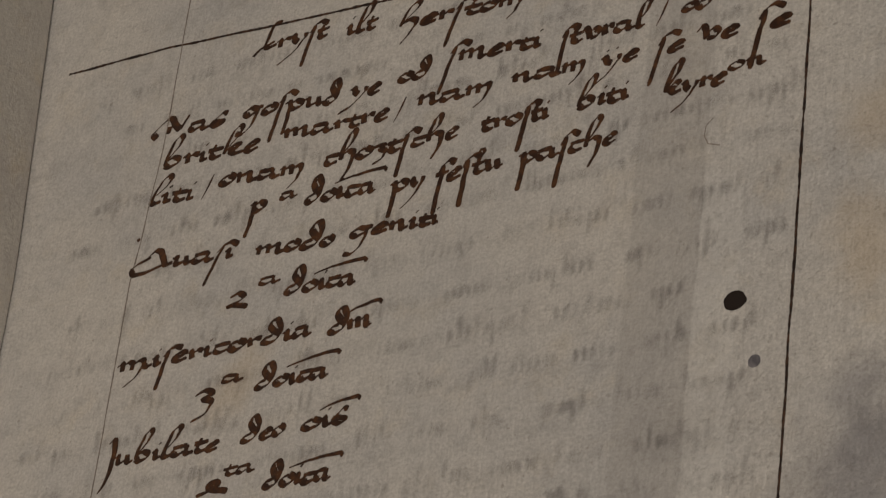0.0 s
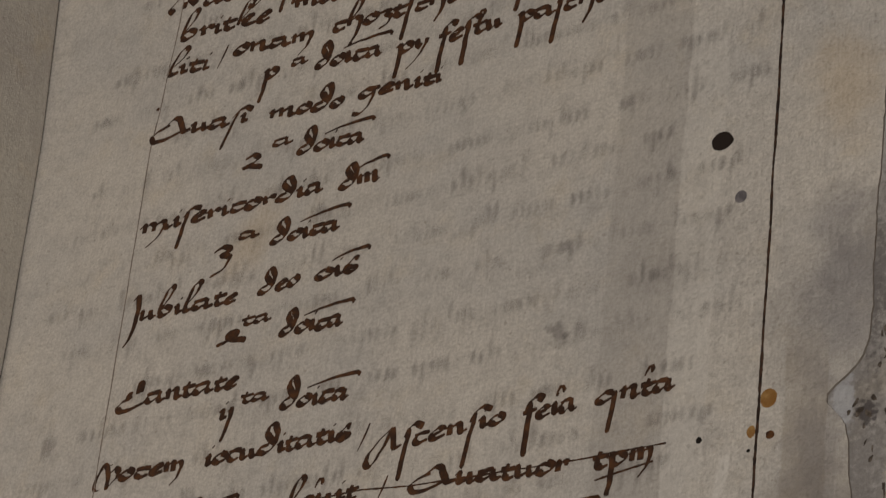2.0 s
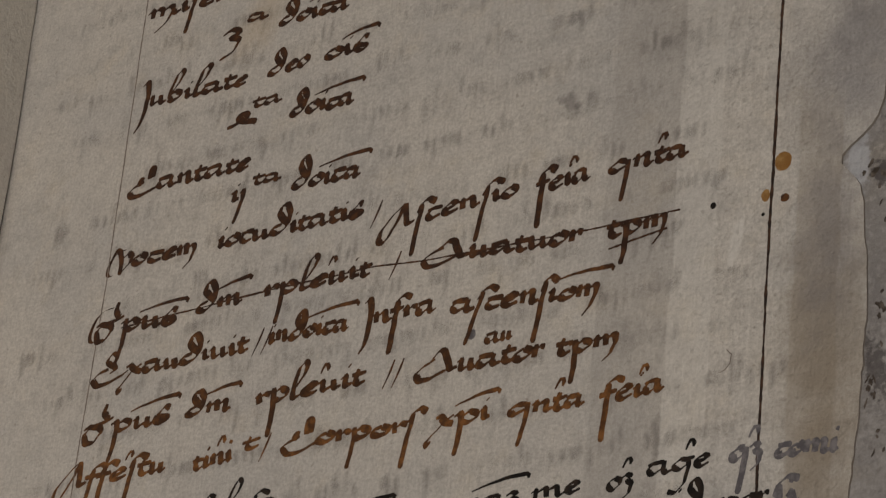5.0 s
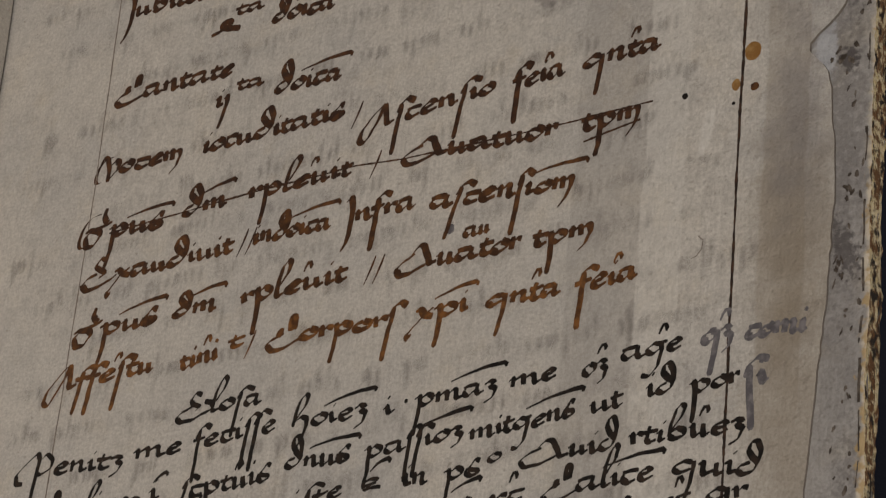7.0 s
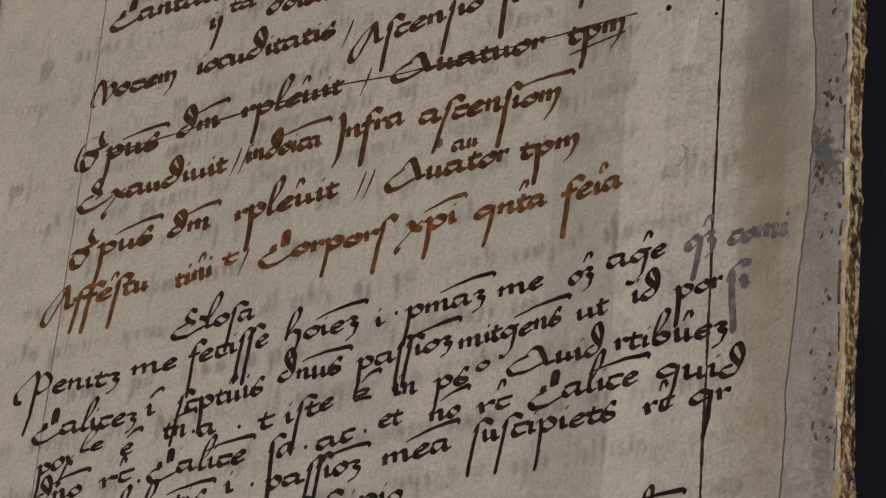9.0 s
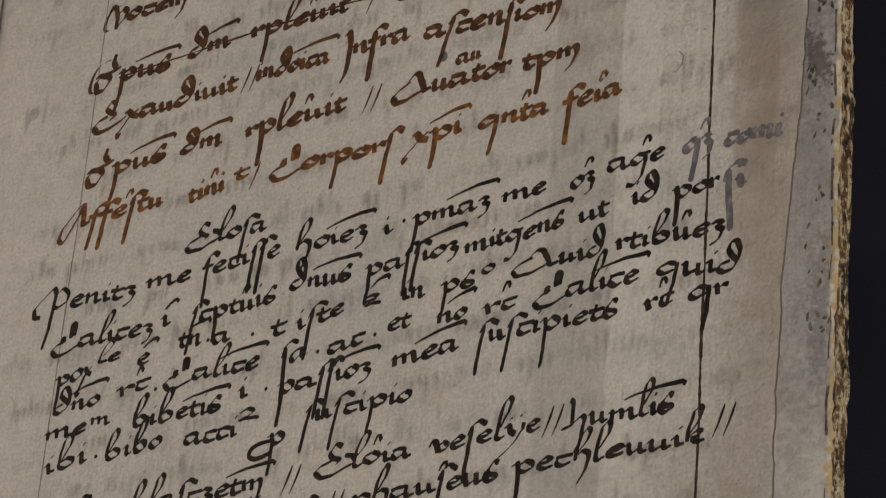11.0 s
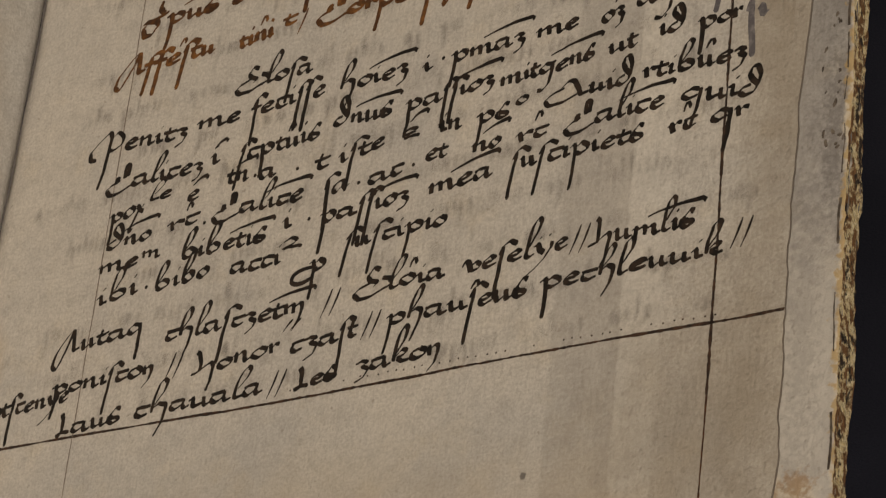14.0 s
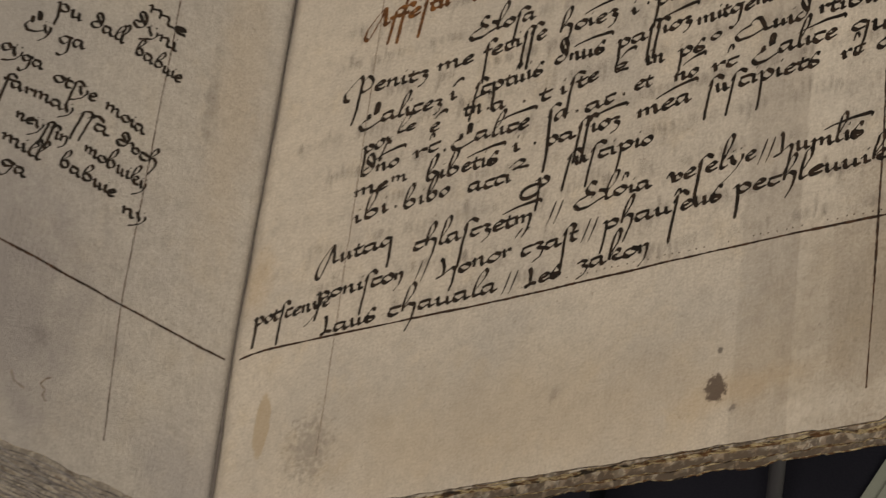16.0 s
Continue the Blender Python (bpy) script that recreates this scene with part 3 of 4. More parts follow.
def foot(level, rough, seed):
    return lambda x: level + rough * noise.noise((x * 0.16, seed, 0)) + rough * 0.5 * noise.noise((x * 0.7, seed, 2))


def side(level, rough, seed):
    return lambda y: level - 5.0 * max(0, (-21.0 - y) / 8) ** 2.4 + rough * 0.45 * noise.noise((y * 0.10, seed, 5)) + rough * 0.45 * noise.noise((y * 0.75, seed, 7)) + rough * 0.3 * noise.noise((y * 2.2, seed, 7))


# extra thick, so the dark rim draws the shadow line of the fore edge
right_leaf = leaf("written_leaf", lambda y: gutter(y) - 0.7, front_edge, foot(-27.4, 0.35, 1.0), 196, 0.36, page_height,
                  PAPER_RIGHT, manuscript, "grey-cream paper leaf with ruled frame, worn fore edge", 130, 230, RIM_SHADE, PAPER_BLOCK)


def sunk(depth):
    return lambda x, y: page_height(x, y) * 0.6 - depth + 0.25 * noise.noise((x * 0.05, y * 0.05, depth))


under_leaf = leaf("under_leaf", lambda y: gutter(y) + 0.4, side(110.4, 0.6, 2.0), foot(-27.1, 0.4, 3.0), 196, 0.5, sunk(0.7), PAPER_UNDER, manuscript,
     "grey soiled repaired leaf under the written one", 90, 300)
for k in range(4):
    leaf("block_leaf", lambda y: gutter(y) + 0.4, side(110.3 - 0.25 * k, 0.9, 11.0 + k), foot((-27.4, -28.5, -28.0, -28.8)[k], 0.6, 21.0 + k), 196, (1.5, 0.35, 1.2, 0.5)[k],
         sunk((1.22, 2.8, 3.2, 4.5)[k]), PAPER_BLOCK, manuscript, "stained edge of the leaves below", 150, 220)

# the left half stands on the gutter, close to square to the right one
GUTTER_AXIS = Vector((0.0504, 0.9987, 0.0)).normalized()
LEFT_OUT = Vector((0.0697, -0.0035, 0.9976)).normalized()
left_turn = Matrix((-LEFT_OUT, GUTTER_AXIS, GUTTER_AXIS.cross(LEFT_OUT))).transposed().to_4x4()
left_half = Matrix.Translation((-22.49 * MM, -1.63 * MM, 0)) @ left_turn
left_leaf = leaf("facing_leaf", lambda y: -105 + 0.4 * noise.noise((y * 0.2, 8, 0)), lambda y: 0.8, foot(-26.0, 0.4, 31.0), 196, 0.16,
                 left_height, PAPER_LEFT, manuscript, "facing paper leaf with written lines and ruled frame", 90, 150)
left_leaf.matrix_local = left_half
for k in range(22):
    drop = 0.5 + 0.8 * k
    low = leaf("block_leaf", lambda y: -106.0, lambda y: -0.2, foot(-26.3 - 0.25 * (k % 4) - 0.1 * k, 0.8, 41.0 + k), 196, 0.66,
               lambda x, y, d=drop: left_height(x, y) * 0.6 - d + 0.2 * noise.noise((x * 0.05, y * 0.05, d)), PAPER_BLOCK, manuscript,
               "grey worn edge of the leaves below", 60, 110, EDGE_GREY)
    low.matrix_local = left_half

# dark strip along the gutter: the fold's shadow line put into colour
shade_paper = paper("dark_gutter_shade", (0.10, 0.09, 0.09), (0.06, 0.055, 0.06), (0.12, 0.10, 0.085))
verts, faces = [], []
for k in range(220):
    y = -26.0 + k
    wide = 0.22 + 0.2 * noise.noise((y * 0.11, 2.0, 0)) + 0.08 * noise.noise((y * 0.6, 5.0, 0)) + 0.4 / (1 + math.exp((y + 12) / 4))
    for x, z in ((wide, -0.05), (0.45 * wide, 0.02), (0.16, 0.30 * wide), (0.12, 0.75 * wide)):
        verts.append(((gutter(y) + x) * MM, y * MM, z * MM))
    if k:
        for i in range(3):
            q = 4 * k + i
            faces.append((q - 4, q - 3, q + 1, q))
part("gutter_shade_strip", verts, faces, shade_paper, manuscript, "dark strip in the gutter, in place of the shade between the leaves")

# ---- ruling ----


def ruling(points, width, material, leaf_object=None, height=page_height, name="ruling_line", wander=0.12, label=""):
    """A ruled line through points in millimetres, with the small wander of a quill."""
    fine = []
    for a, b in zip(points, points[1:]):
        n = max(2, int(math.hypot(b[0] - a[0], b[1] - a[1]) / 0.35))
        fine += [(a[0] + (b[0] - a[0]) * i / n, a[1] + (b[1] - a[1]) * i / n) for i in range(n)]
    fine.append(points[-1])
    seed = points[0][0] + 3 * points[0][1]
    fine = [(x + wander * noise.noise((x * 0.15 + seed, y * 0.15, 1)), y + wander * noise.noise((x * 0.15, y * 0.15 + seed, 9))) for x, y in fine]
    fine = [(x + 0.035 * noise.noise((x * 1.7, y * 1.7, 3)), y + 0.035 * noise.noise((x * 1.7, y * 1.7, 6))) for x, y in fine]
    widths = [width * (0.95 + 0.4 * noise.noise((x * 0.3, y * 0.3, seed)) + 0.5 * noise.noise((x * 1.9, y * 1.9, seed))) for x, y in fine]
    return lay(name, [ribbon(fine, widths)], height, material, leaf_object or right_leaf, label)


ruling([(95.0, 194), (95.2, 109), (94.9, 50), (95.0, -8)], 0.36, RULE)
ruling([(95.0, -8), (94.8, -23)], 0.24, BROWN)
ruling([(-0.2, 194), (0.6, 150), (-0.6, 130), (0.3, 80), (0.2, 40), (-0.2, 0), (-0.6, -19)], 0.20, PALE)
ruling([(-20.4, -0.7), (-18.2, -0.35), (-15, -0.1), (-10, 0.0), (35, -0.2), (70, 0.2), (104, 0.3)], 0.34, RULE)
ruling([(-19.8, 167.3), (-2, 167.0), (14.4, 165.8), (60, 163.6)], 0.40, RULE)
ruling([(4, 71.8), (26, 72.6), (43, 72.9), (50, 72.3), (74, 71.9), (84, 72.0)], 0.26, BROWN, name="strike_line")
ruling([(75, 69.0), (79, 69.6), (82.5, 70.0)], 0.3, BROWN, name="strike_line")

# ---- the writing of the page behind, grey through the paper ----
def show_through_ink():
    n = Nodes("show_through")
    n.done((0.15, 0.13, 0.12), 0.9)
    clear = n.add("ShaderNodeBsdfTransparent")
    blend = n.add("ShaderNodeMixShader")
    body = n.add("ShaderNodeAttribute", attribute_name="body").outputs["Fac"]
    patchy = n.ramp(n.noise(7 * MM, 3, 0.6), 0.36, 0.68, 0.06, 0.30)
    n.put(blend.inputs[0], n.maths("MULTIPLY", body, patchy))
    n.tree.links.new(clear.outputs[0], blend.inputs[1])
    n.tree.links.new(n.bsdf.outputs[0], blend.inputs[2])
    n.tree.links.new(blend.outputs[0], n.tree.nodes["Material Output"].inputs[0])
    return n.material


SHOW_THROUGH = show_through_ink()
faint = random.Random(23)


def show_through(y, x0, x1):
    """A soft row of upright smudges: pen strokes of the other side, too faint to read."""
    verts, faces, body, x = [], [], [], x0
    shape = (0.0, 0.8, 1.0, 1.0, 0.8, 0.0)
    while x < x1:
        for k in range(faint.randint(3, 11)):
            tall = faint.choice((1.5, 1.6, 1.7, 1.7, 1.8, 3.2))
            low = faint.choice((0, 0, 0, 0, 0, -1.8))
            lean = faint.uniform(-0.6, 0.1)
            wide = faint.uniform(0.45, 0.8)
            base = len(verts)
            for i, (px, py) in enumerate(bow((x, y + low - 0.2), (x + 0.25 + lean * 0.3, y + tall * 0.5), (x + lean, y + tall + 0.2), 6)):
                for step in (-1, 0, 1):
                    u, v = px + step * wide, py + 0.2 * step
                    verts.append((u * MM, v * MM, (page_height(u, v) + 0.018 + 0.002 * (k % 4)) * MM))
                    body.append(shape[i] * (1 - abs(step)))
                if i:
                    q = base + 3 * i
                    faces += [(q - 3, q - 2, q + 1, q), (q - 2, q - 1, q + 2, q + 1)]
            x += faint.uniform(0.75, 1.4)
        x += faint.uniform(1.6, 3.6)
    ob = part("faint_writing", verts, faces, SHOW_THROUGH, right_leaf, "faint grey writing showing through the paper")
    ob.data.attributes.new("body", "FLOAT", "POINT").data.foreach_set("value", body)


for k in range(27):
    show_through(6.1 * k + 1.5 + faint.uniform(-0.4, 0.4), faint.uniform(-14, -6) if k % 3 else 4, faint.uniform(84, 93))

# ---- the writing, from head to foot ----
SIZE = 1.22


def word(text, x0, y0, x1, y1, material, raised=False, mark=""):
    if material is BROWN and y0 < 66:
        material = RUSTY if y0 > 54 else ORANGE
    late = material is LATE
    return write(text, x0, y0, x1, y1, material, right_leaf, page_height, SIZE * (0.95 if late else 1.0), raised, mark, weight=0.88 if late else 1.08)


def left_word(text, u0, v0, u1, v1):
    return write(text.replace("y", "\u00ff"), -u0, v0, -u1, v1, LATE, left_leaf, left_height, 1.12, slant=0.12, weight=0.92, reach=1.05)


word("Kryst", 13.7, 161.9, 25.0, 161.6, BROWN)
word("ilt", 28.1, 161.0, 32.7, 160.8, BROWN)
word("herstom", 36.1, 159.7, 55.6, 158.4, BROWN)
word("Ras", -0.3, 152.2, 10.6, 151.4, BROWN)
word("gospud", 13.3, 151.8, 28.6, 150.5, BROWN)
word("ye", 30.3, 150.8, 35.1, 150.4, BROWN)
word("od", 37.6, 151.1, 42.2, 150.9, BROWN)
word("smerti", 44.8, 152.2, 58.8, 151.0, BROWN)
word("stvral", 61.6, 150.2, 73.3, 150.1, BROWN)
word("od", 78.3, 150.6, 82.4, 150.3, BROWN)
word("britke", 0.8, 146.9, 16.9, 146.1, BROWN)
word("martre", 20.6, 146.7, 36.9, 145.9, BROWN)
word("nam", 41.0, 146.7, 52.7, 146.1, BROWN)
word("nam", 55.0, 146.5, 65.8, 145.8, BROWN)
word("\u00ffe", 67.8, 145.6, 72.8, 145.6, BROWN)
word("se", 75.1, 145.3, 79.1, 145.3, BROWN)
word("ve", 80.7, 145.7, 86.1, 145.2, BROWN)
word("se", 88.3, 145.2, 92.8, 145.3, BROWN)
word("liti", -0.3, 141.7, 7.4, 140.8, BROWN)
word("onam", 11.4, 141.8, 25.2, 140.7, BROWN)
word("choztsche", 27.8, 141.0, 48.1, 140.5, BROWN)
word("trosti", 51.4, 140.5, 61.1, 140.1, BROWN)
word("biti", 64.7, 140.2, 72.0, 140.0, BROWN)
word("kyre", 76.6, 139.2, 84.9, 138.8, BROWN)
word("on", 85.0, 140.3, 89.9, 140.5, BROWN, raised=True)
word("p", 17.3, 136.4, 19.8, 136.3, BROWN)
word("a", 21.9, 137.3, 24.5, 137.3, BROWN, raised=True)
word("doica", 26.0, 135.9, 36.7, 135.3, BROWN, mark="bar")
word("py", 39.0, 134.6, 44.0, 134.7, BROWN)
word("festu", 45.9, 134.3, 55.3, 134.5, BROWN, mark="hook")
word("pasche", 57.7, 134.3, 70.9, 134.2, BROWN)
word("Quasi", -0.9, 131.7, 15.8, 130.3, BROWN)
word("modo", 19.3, 129.8, 31.5, 128.8, BROWN)
word("geniti", 33.8, 129.3, 46.9, 128.5, BROWN)
word("2", 16.2, 122.9, 19.6, 122.6, BROWN)
word("a", 20.8, 125.0, 24.1, 125.1, BROWN, raised=True)
word("doica", 25.1, 123.0, 35.8, 122.5, BROWN, mark="bar")
word("Misericordia", 0.3, 116.5, 30.3, 116.4, BROWN)
word("dm", 32.9, 115.9, 39.2, 116.0, BROWN, mark="bar")
word("3", 13.6, 109.5, 17.1, 109.5, BROWN)
word("a", 17.5, 111.9, 20.9, 111.9, BROWN, raised=True)
word("doica", 23.0, 110.2, 33.9, 110.1, BROWN, mark="bar")
word("Jubilate", 1.2, 103.4, 18.8, 102.8, BROWN)
word("deo", 22.2, 103.0, 28.7, 103.2, BROWN)
word("ois", 31.1, 103.3, 37.9, 103.2, BROWN, mark="bar")
word("4", 16.8, 97.3, 21.3, 97.0, BROWN)
word("ta", 20.4, 99.0, 25.1, 99.0, BROWN, raised=True)
word("doica", 26.8, 96.3, 36.6, 96.0, BROWN, mark="bar")
word("Cantate", 1.7, 90.8, 21.2, 90.4, BROWN)
word("ij", 19.0, 86.2, 21.5, 86.0, BROWN)
word("ta", 22.2, 87.8, 26.7, 87.7, BROWN, raised=True)
word("doica", 28.7, 85.9, 39.0, 85.6, BROWN, mark="bar")
word("Vocem", 1.0, 80.4, 14.9, 80.1, BROWN)
word("iocuditatis", 17.9, 80.1, 40.2, 80.0, BROWN)
word("Ascensio", 44.3, 77.2, 62.0, 78.5, BROWN)
word("feia", 64.8, 78.0, 71.7, 78.4, BROWN, mark="hook")
word("qnta", 74.1, 78.4, 84.5, 78.6, BROWN, mark="hook")
word("Spus", -0.1, 71.6, 13.1, 70.8, BROWN, mark="bar")
word("dm", 16.1, 71.6, 23.2, 71.9, BROWN, mark="bar")
word("rpleuit", 26.4, 71.8, 42.2, 72.0, BROWN, mark="hook")
word("Quatuor", 49.6, 72.1, 71.2, 70.8, BROWN)
word("tpm", 74.6, 70.5, 82.7, 70.5, BROWN)
word("Exaudiuit", 0.7, 65.0, 25.2, 65.2, BROWN)
word("indoica", 28.2, 65.6, 40.0, 65.5, BROWN, mark="bar")
word("Jnfra", 42.1, 65.4, 52.2, 65.7, BROWN)
word("ascensiom", 54.3, 65.1, 74.3, 63.7, BROWN, mark="bar")
word("Spus", 0.7, 57.6, 14.4, 57.9, BROWN, mark="bar")
word("dm", 16.8, 58.0, 23.7, 57.9, BROWN, mark="bar")
word("rpleuit", 27.4, 57.8, 43.2, 58.2, BROWN, mark="hook")
word("Quator", 50.5, 57.9, 67.4, 57.5, BROWN)
word("au", 59.5, 60.5, 63.1, 60.4, BROWN, raised=True)
word("tpm", 69.2, 57.3, 77.5, 57.4, BROWN)
word("Affestu", -1.3, 51.1, 14.8, 51.5, BROWN, mark="hook")
word("tini", 19.2, 50.8, 25.0, 51.3, BROWN, mark="hook")
word("t", 26.4, 52.3, 28.7, 52.5, BROWN, raised=True)
word("Corpor\u017f", 32.4, 51.7, 51.2, 51.1, BROWN)
word("xpi", 53.9, 51.0, 61.1, 51.2, BROWN, mark="bar")
word("qnta", 63.4, 51.0, 73.4, 51.0, BROWN, mark="hook")
word("feia", 75.7, 50.5, 83.4, 51.1, BROWN, mark="hook")
word("Glosa", 19.8, 44.4, 32.6, 44.6, LATE)
word("Penitz", -3.8, 40.2, 12.1, 39.6, LATE)
word("me", 13.7, 40.1, 21.2, 40.1, LATE)
word("fecisse", 23.2, 40.2, 35.3, 40.8, LATE)
word("hoiez", 37.4, 40.4, 48.4, 40.7, LATE, mark="bar")
word("i", 50.9, 40.1, 52.3, 40.4, LATE)
word("pmaz", 55.1, 40.5, 66.0, 40.8, LATE, mark="bar")
word("me", 67.6, 40.8, 73.8, 41.1, LATE)
word("oz", 77.2, 40.5, 80.3, 40.7, LATE, mark="hook")
word("age", 82.0, 41.6, 89.4, 41.7, LATE, mark="hook")
word("qz", 91.7, 41.8, 95.3, 42.0, GREY, mark="hook")
word("comi", 96.8, 41.7, 103.9, 41.4, GREY)
word("Calicez", -1.2, 34.3, 15.8, 34.0, LATE)
word("i", 17.1, 34.5, 18.7, 34.6, LATE, mark="bar")
word("scptuis", 21.9, 34.1, 35.3, 34.6, LATE, mark="hook")
word("dnus", 37.3, 35.7, 46.7, 35.3, LATE, mark="bar")
word("passioz", 48.7, 35.3, 62.0, 36.1, LATE, mark="bar")
word("mitgens", 62.9, 35.4, 76.5, 36.2, LATE, mark="bar")
word("ut", 78.4, 36.1, 82.5, 36.5, LATE)
word("id", 85.4, 37.0, 88.9, 37.2, LATE)
word("por", 90.6, 36.6, 96.4, 36.9, LATE)
word("\u017fi", 97.0, 36.0, 99.8, 36.6, GREY)
word("pox", 0.3, 29.3, 6.5, 30.0, LATE)
word("le", 6.9, 31.4, 10.9, 31.3, LATE, raised=True)
word("e", 13.9, 30.0, 16.0, 30.0, LATE, mark="bar")
word("tn", 20.4, 31.2, 24.1, 31.1, LATE, mark="bar")
word("a", 26.0, 30.7, 28.7, 30.8, LATE)
word("t", 35.0, 30.2, 37.2, 30.4, LATE)
word("iste", 38.9, 30.3, 46.1, 31.3, LATE)
word("&", 49.0, 31.5, 51.5, 31.7, LATE, mark="bar")
word("in", 54.2, 31.4, 57.9, 31.2, LATE)
word("ps", 60.1, 31.0, 64.9, 31.2, LATE)
word("o", 65.6, 32.4, 67.5, 32.6, LATE, raised=True)
word("Quid", 69.9, 31.9, 82.1, 31.6, LATE)
word("rtibuez", 83.6, 31.8, 97.2, 31.6, LATE, mark="hook")
word("dno", 0.5, 25.5, 8.4, 25.9, LATE, mark="bar")
word("rc", 11.2, 26.2, 16.5, 26.6, LATE, mark="hook")
word("Calice", 18.9, 26.6, 33.7, 26.5, LATE, mark="bar")
word("sa", 37.1, 25.9, 41.1, 26.9, LATE)
word("ac", 44.1, 26.5, 49.5, 27.0, LATE)
word("et", 52.7, 27.8, 56.0, 27.8, LATE)
word("no", 59.7, 27.4, 64.0, 27.7, LATE, mark="bar")
word("rc", 66.3, 27.3, 70.7, 27.7, LATE, mark="hook")
word("Calice", 73.2, 27.5, 86.8, 27.7, LATE, mark="bar")
word("quid", 88.9, 28.1, 99.2, 26.6, LATE)
word("me", -0.4, 22.1, 6.8, 22.5, LATE)
word("m", 7.2, 23.1, 10.6, 22.9, LATE, raised=True)
word("bibetis", 14.2, 21.8, 28.5, 21.9, LATE, mark="bar")
word("i", 31.0, 23.0, 32.5, 23.1, LATE)
word("2", 31.4, 20.2, 34.6, 20.3, LATE, raised=True)
word("passioz", 37.1, 22.7, 50.8, 23.1, LATE, mark="bar")
word("mea", 53.8, 23.1, 63.2, 23.9, LATE, mark="bar")
word("suscipiets", 65.8, 24.1, 84.4, 24.1, LATE)
word("rc", 87.7, 23.9, 91.3, 24.5, LATE, mark="hook")
word("qr", 93.0, 24.4, 97.9, 24.4, LATE)
word("ibi", 0.4, 17.8, 7.5, 18.4, LATE)
word("bibo", 10.3, 18.0, 19.6, 18.8, LATE)
word("acci", 23.1, 18.3, 31.4, 18.3, LATE)
word("p", 36.4, 16.4, 39.0, 16.4, LATE)
word("suscipio", 41.5, 18.5, 57.1, 18.8, LATE)
word("Autaq", -4.8, 11.6, 9.5, 12.8, LATE)
word("chlasczetm", 13.6, 10.8, 36.7, 11.2, LATE, mark="bar")
word("Gloia", 44.0, 11.9, 57.7, 12.0, LATE, mark="hook")
word("vesel\u00ffe", 60.4, 11.8, 75.2, 12.6, LATE)
word("Humlis", 78.7, 12.1, 91.9, 12.2, LATE, mark="bar")
word("poniscon", -5.2, 6.3, 12.8, 6.7, LATE)
word("Honor", 20.0, 5.4, 33.1, 6.4, LATE)
word("czast", 34.8, 6.0, 45.1, 6.6, LATE)
word("phauseus", 49.6, 7.2, 70.0, 7.6, LATE, mark="hook")
word("pechleuuik", 71.9, 7.9, 95.8, 8.2, LATE)
word("Laus", -2.9, 0.5, 8.0, 0.9, LATE)
word("chauala", 10.0, 1.0, 31.2, 1.4, LATE)
word("Les", 36.8, 1.2, 42.9, 1.5, LATE)
word("zakon", 45.5, 1.8, 58.6, 2.3, LATE)
word("potscenye", -18.4, 4.4, -2.1, 5.1, LATE)
left_word("me", 31.1, 46.1, 22.3, 45.5)
left_word("dyni", 33.5, 42.7, 23.6, 42.6)
left_word("pu", 48.4, 38.1, 43.2, 38.5)
left_word("dall", 41.5, 38.7, 34.3, 39.0)
left_word("babuie", 32.0, 38.7, 21.5, 38.2)
left_word("Cy", 53.3, 33.1, 48.3, 33.9)
left_word("ga", 46.7, 33.4, 41.5, 34.7)
left_word("oyga", 56.7, 27.9, 48.4, 28.1)
left_word("otsye", 46.3, 27.7, 37.4, 27.9)
left_word("moia", 35.6, 27.8, 26.7, 27.3)
left_word("farmay", 54.9, 23.1, 41.2, 24.3)
left_word("ssa", 40.4, 23.8, 33.7, 24.0)
left_word("dvch", 32.1, 23.8, 23.1, 23.4)
left_word("neyssin", 51.6, 19.5, 40.9, 19.5)
left_word("mobuiky", 37.9, 19.9, 24.4, 19.2)
left_word("mill", 53.2, 15.3, 45.3, 15.2)
left_word("babuie", 42.0, 16.0, 30.1, 15.6)
left_word("ny", 28.3, 14.2, 23.0, 14.3)
left_word("ga", 52.2, 11.8, 47.4, 11.6)


ruling([(-1.5, 0.6), (-22.3, 0.8), (-49.1, 1.4), (-104, 2.2)], 0.36, RULE, left_leaf, left_height)
ruling([(-7, 168.0), (-40, 169.0), (-104, 171.0)], 0.36, RULE, left_leaf, left_height)
ruling([(-26.5, 190), (-24.8, 60), (-24.6, 0), (-23.6, -20)], 0.20, BROWN, left_leaf, left_height)


def slashes(x, y, material, count=2, tall=3.6):
    for k in range(count):
        a = x + 1.3 * k
        pieces = [ribbon(bow((a + 0.9, y + tall * 0.72), (a + 0.35, y + 0.8), (a - 0.5, y - tall * 0.25), 7), taper(7, 0.34, 0.3, 0.5))]
        lay("pen_stroke", pieces, page_height, material, right_leaf)


ruling([(83.8, 134.2), (82.9, 133.3), (82.8, 132.0), (83.4, 130.8), (84.9, 130.3)], 0.13, PALE, name="paper_fibre", wander=0.0, label="fine stray fibre in the paper")
ruling([(90.6, 54.4), (91.2, 53.8), (91.1, 52.8), (90.5, 52.1), (89.9, 51.9)], 0.12, PALE, name="paper_fibre", wander=0.0, label="fine stray fibre in the paper")
ruling([(-35.8, -14.4), (-36.8, -14.9), (-37.7, -16.1), (-36.6, -16.6), (-36.9, -17.6), (-36.0, -18.2)], 0.25, PALE, left_leaf, left_height, "pen_stroke", 0.3)
ruling([(-43.2, -15.9), (-42.4, -17.2), (-40.2, -17.8)], 0.2, PALE, left_leaf, left_height, "pen_stroke", 0.3)


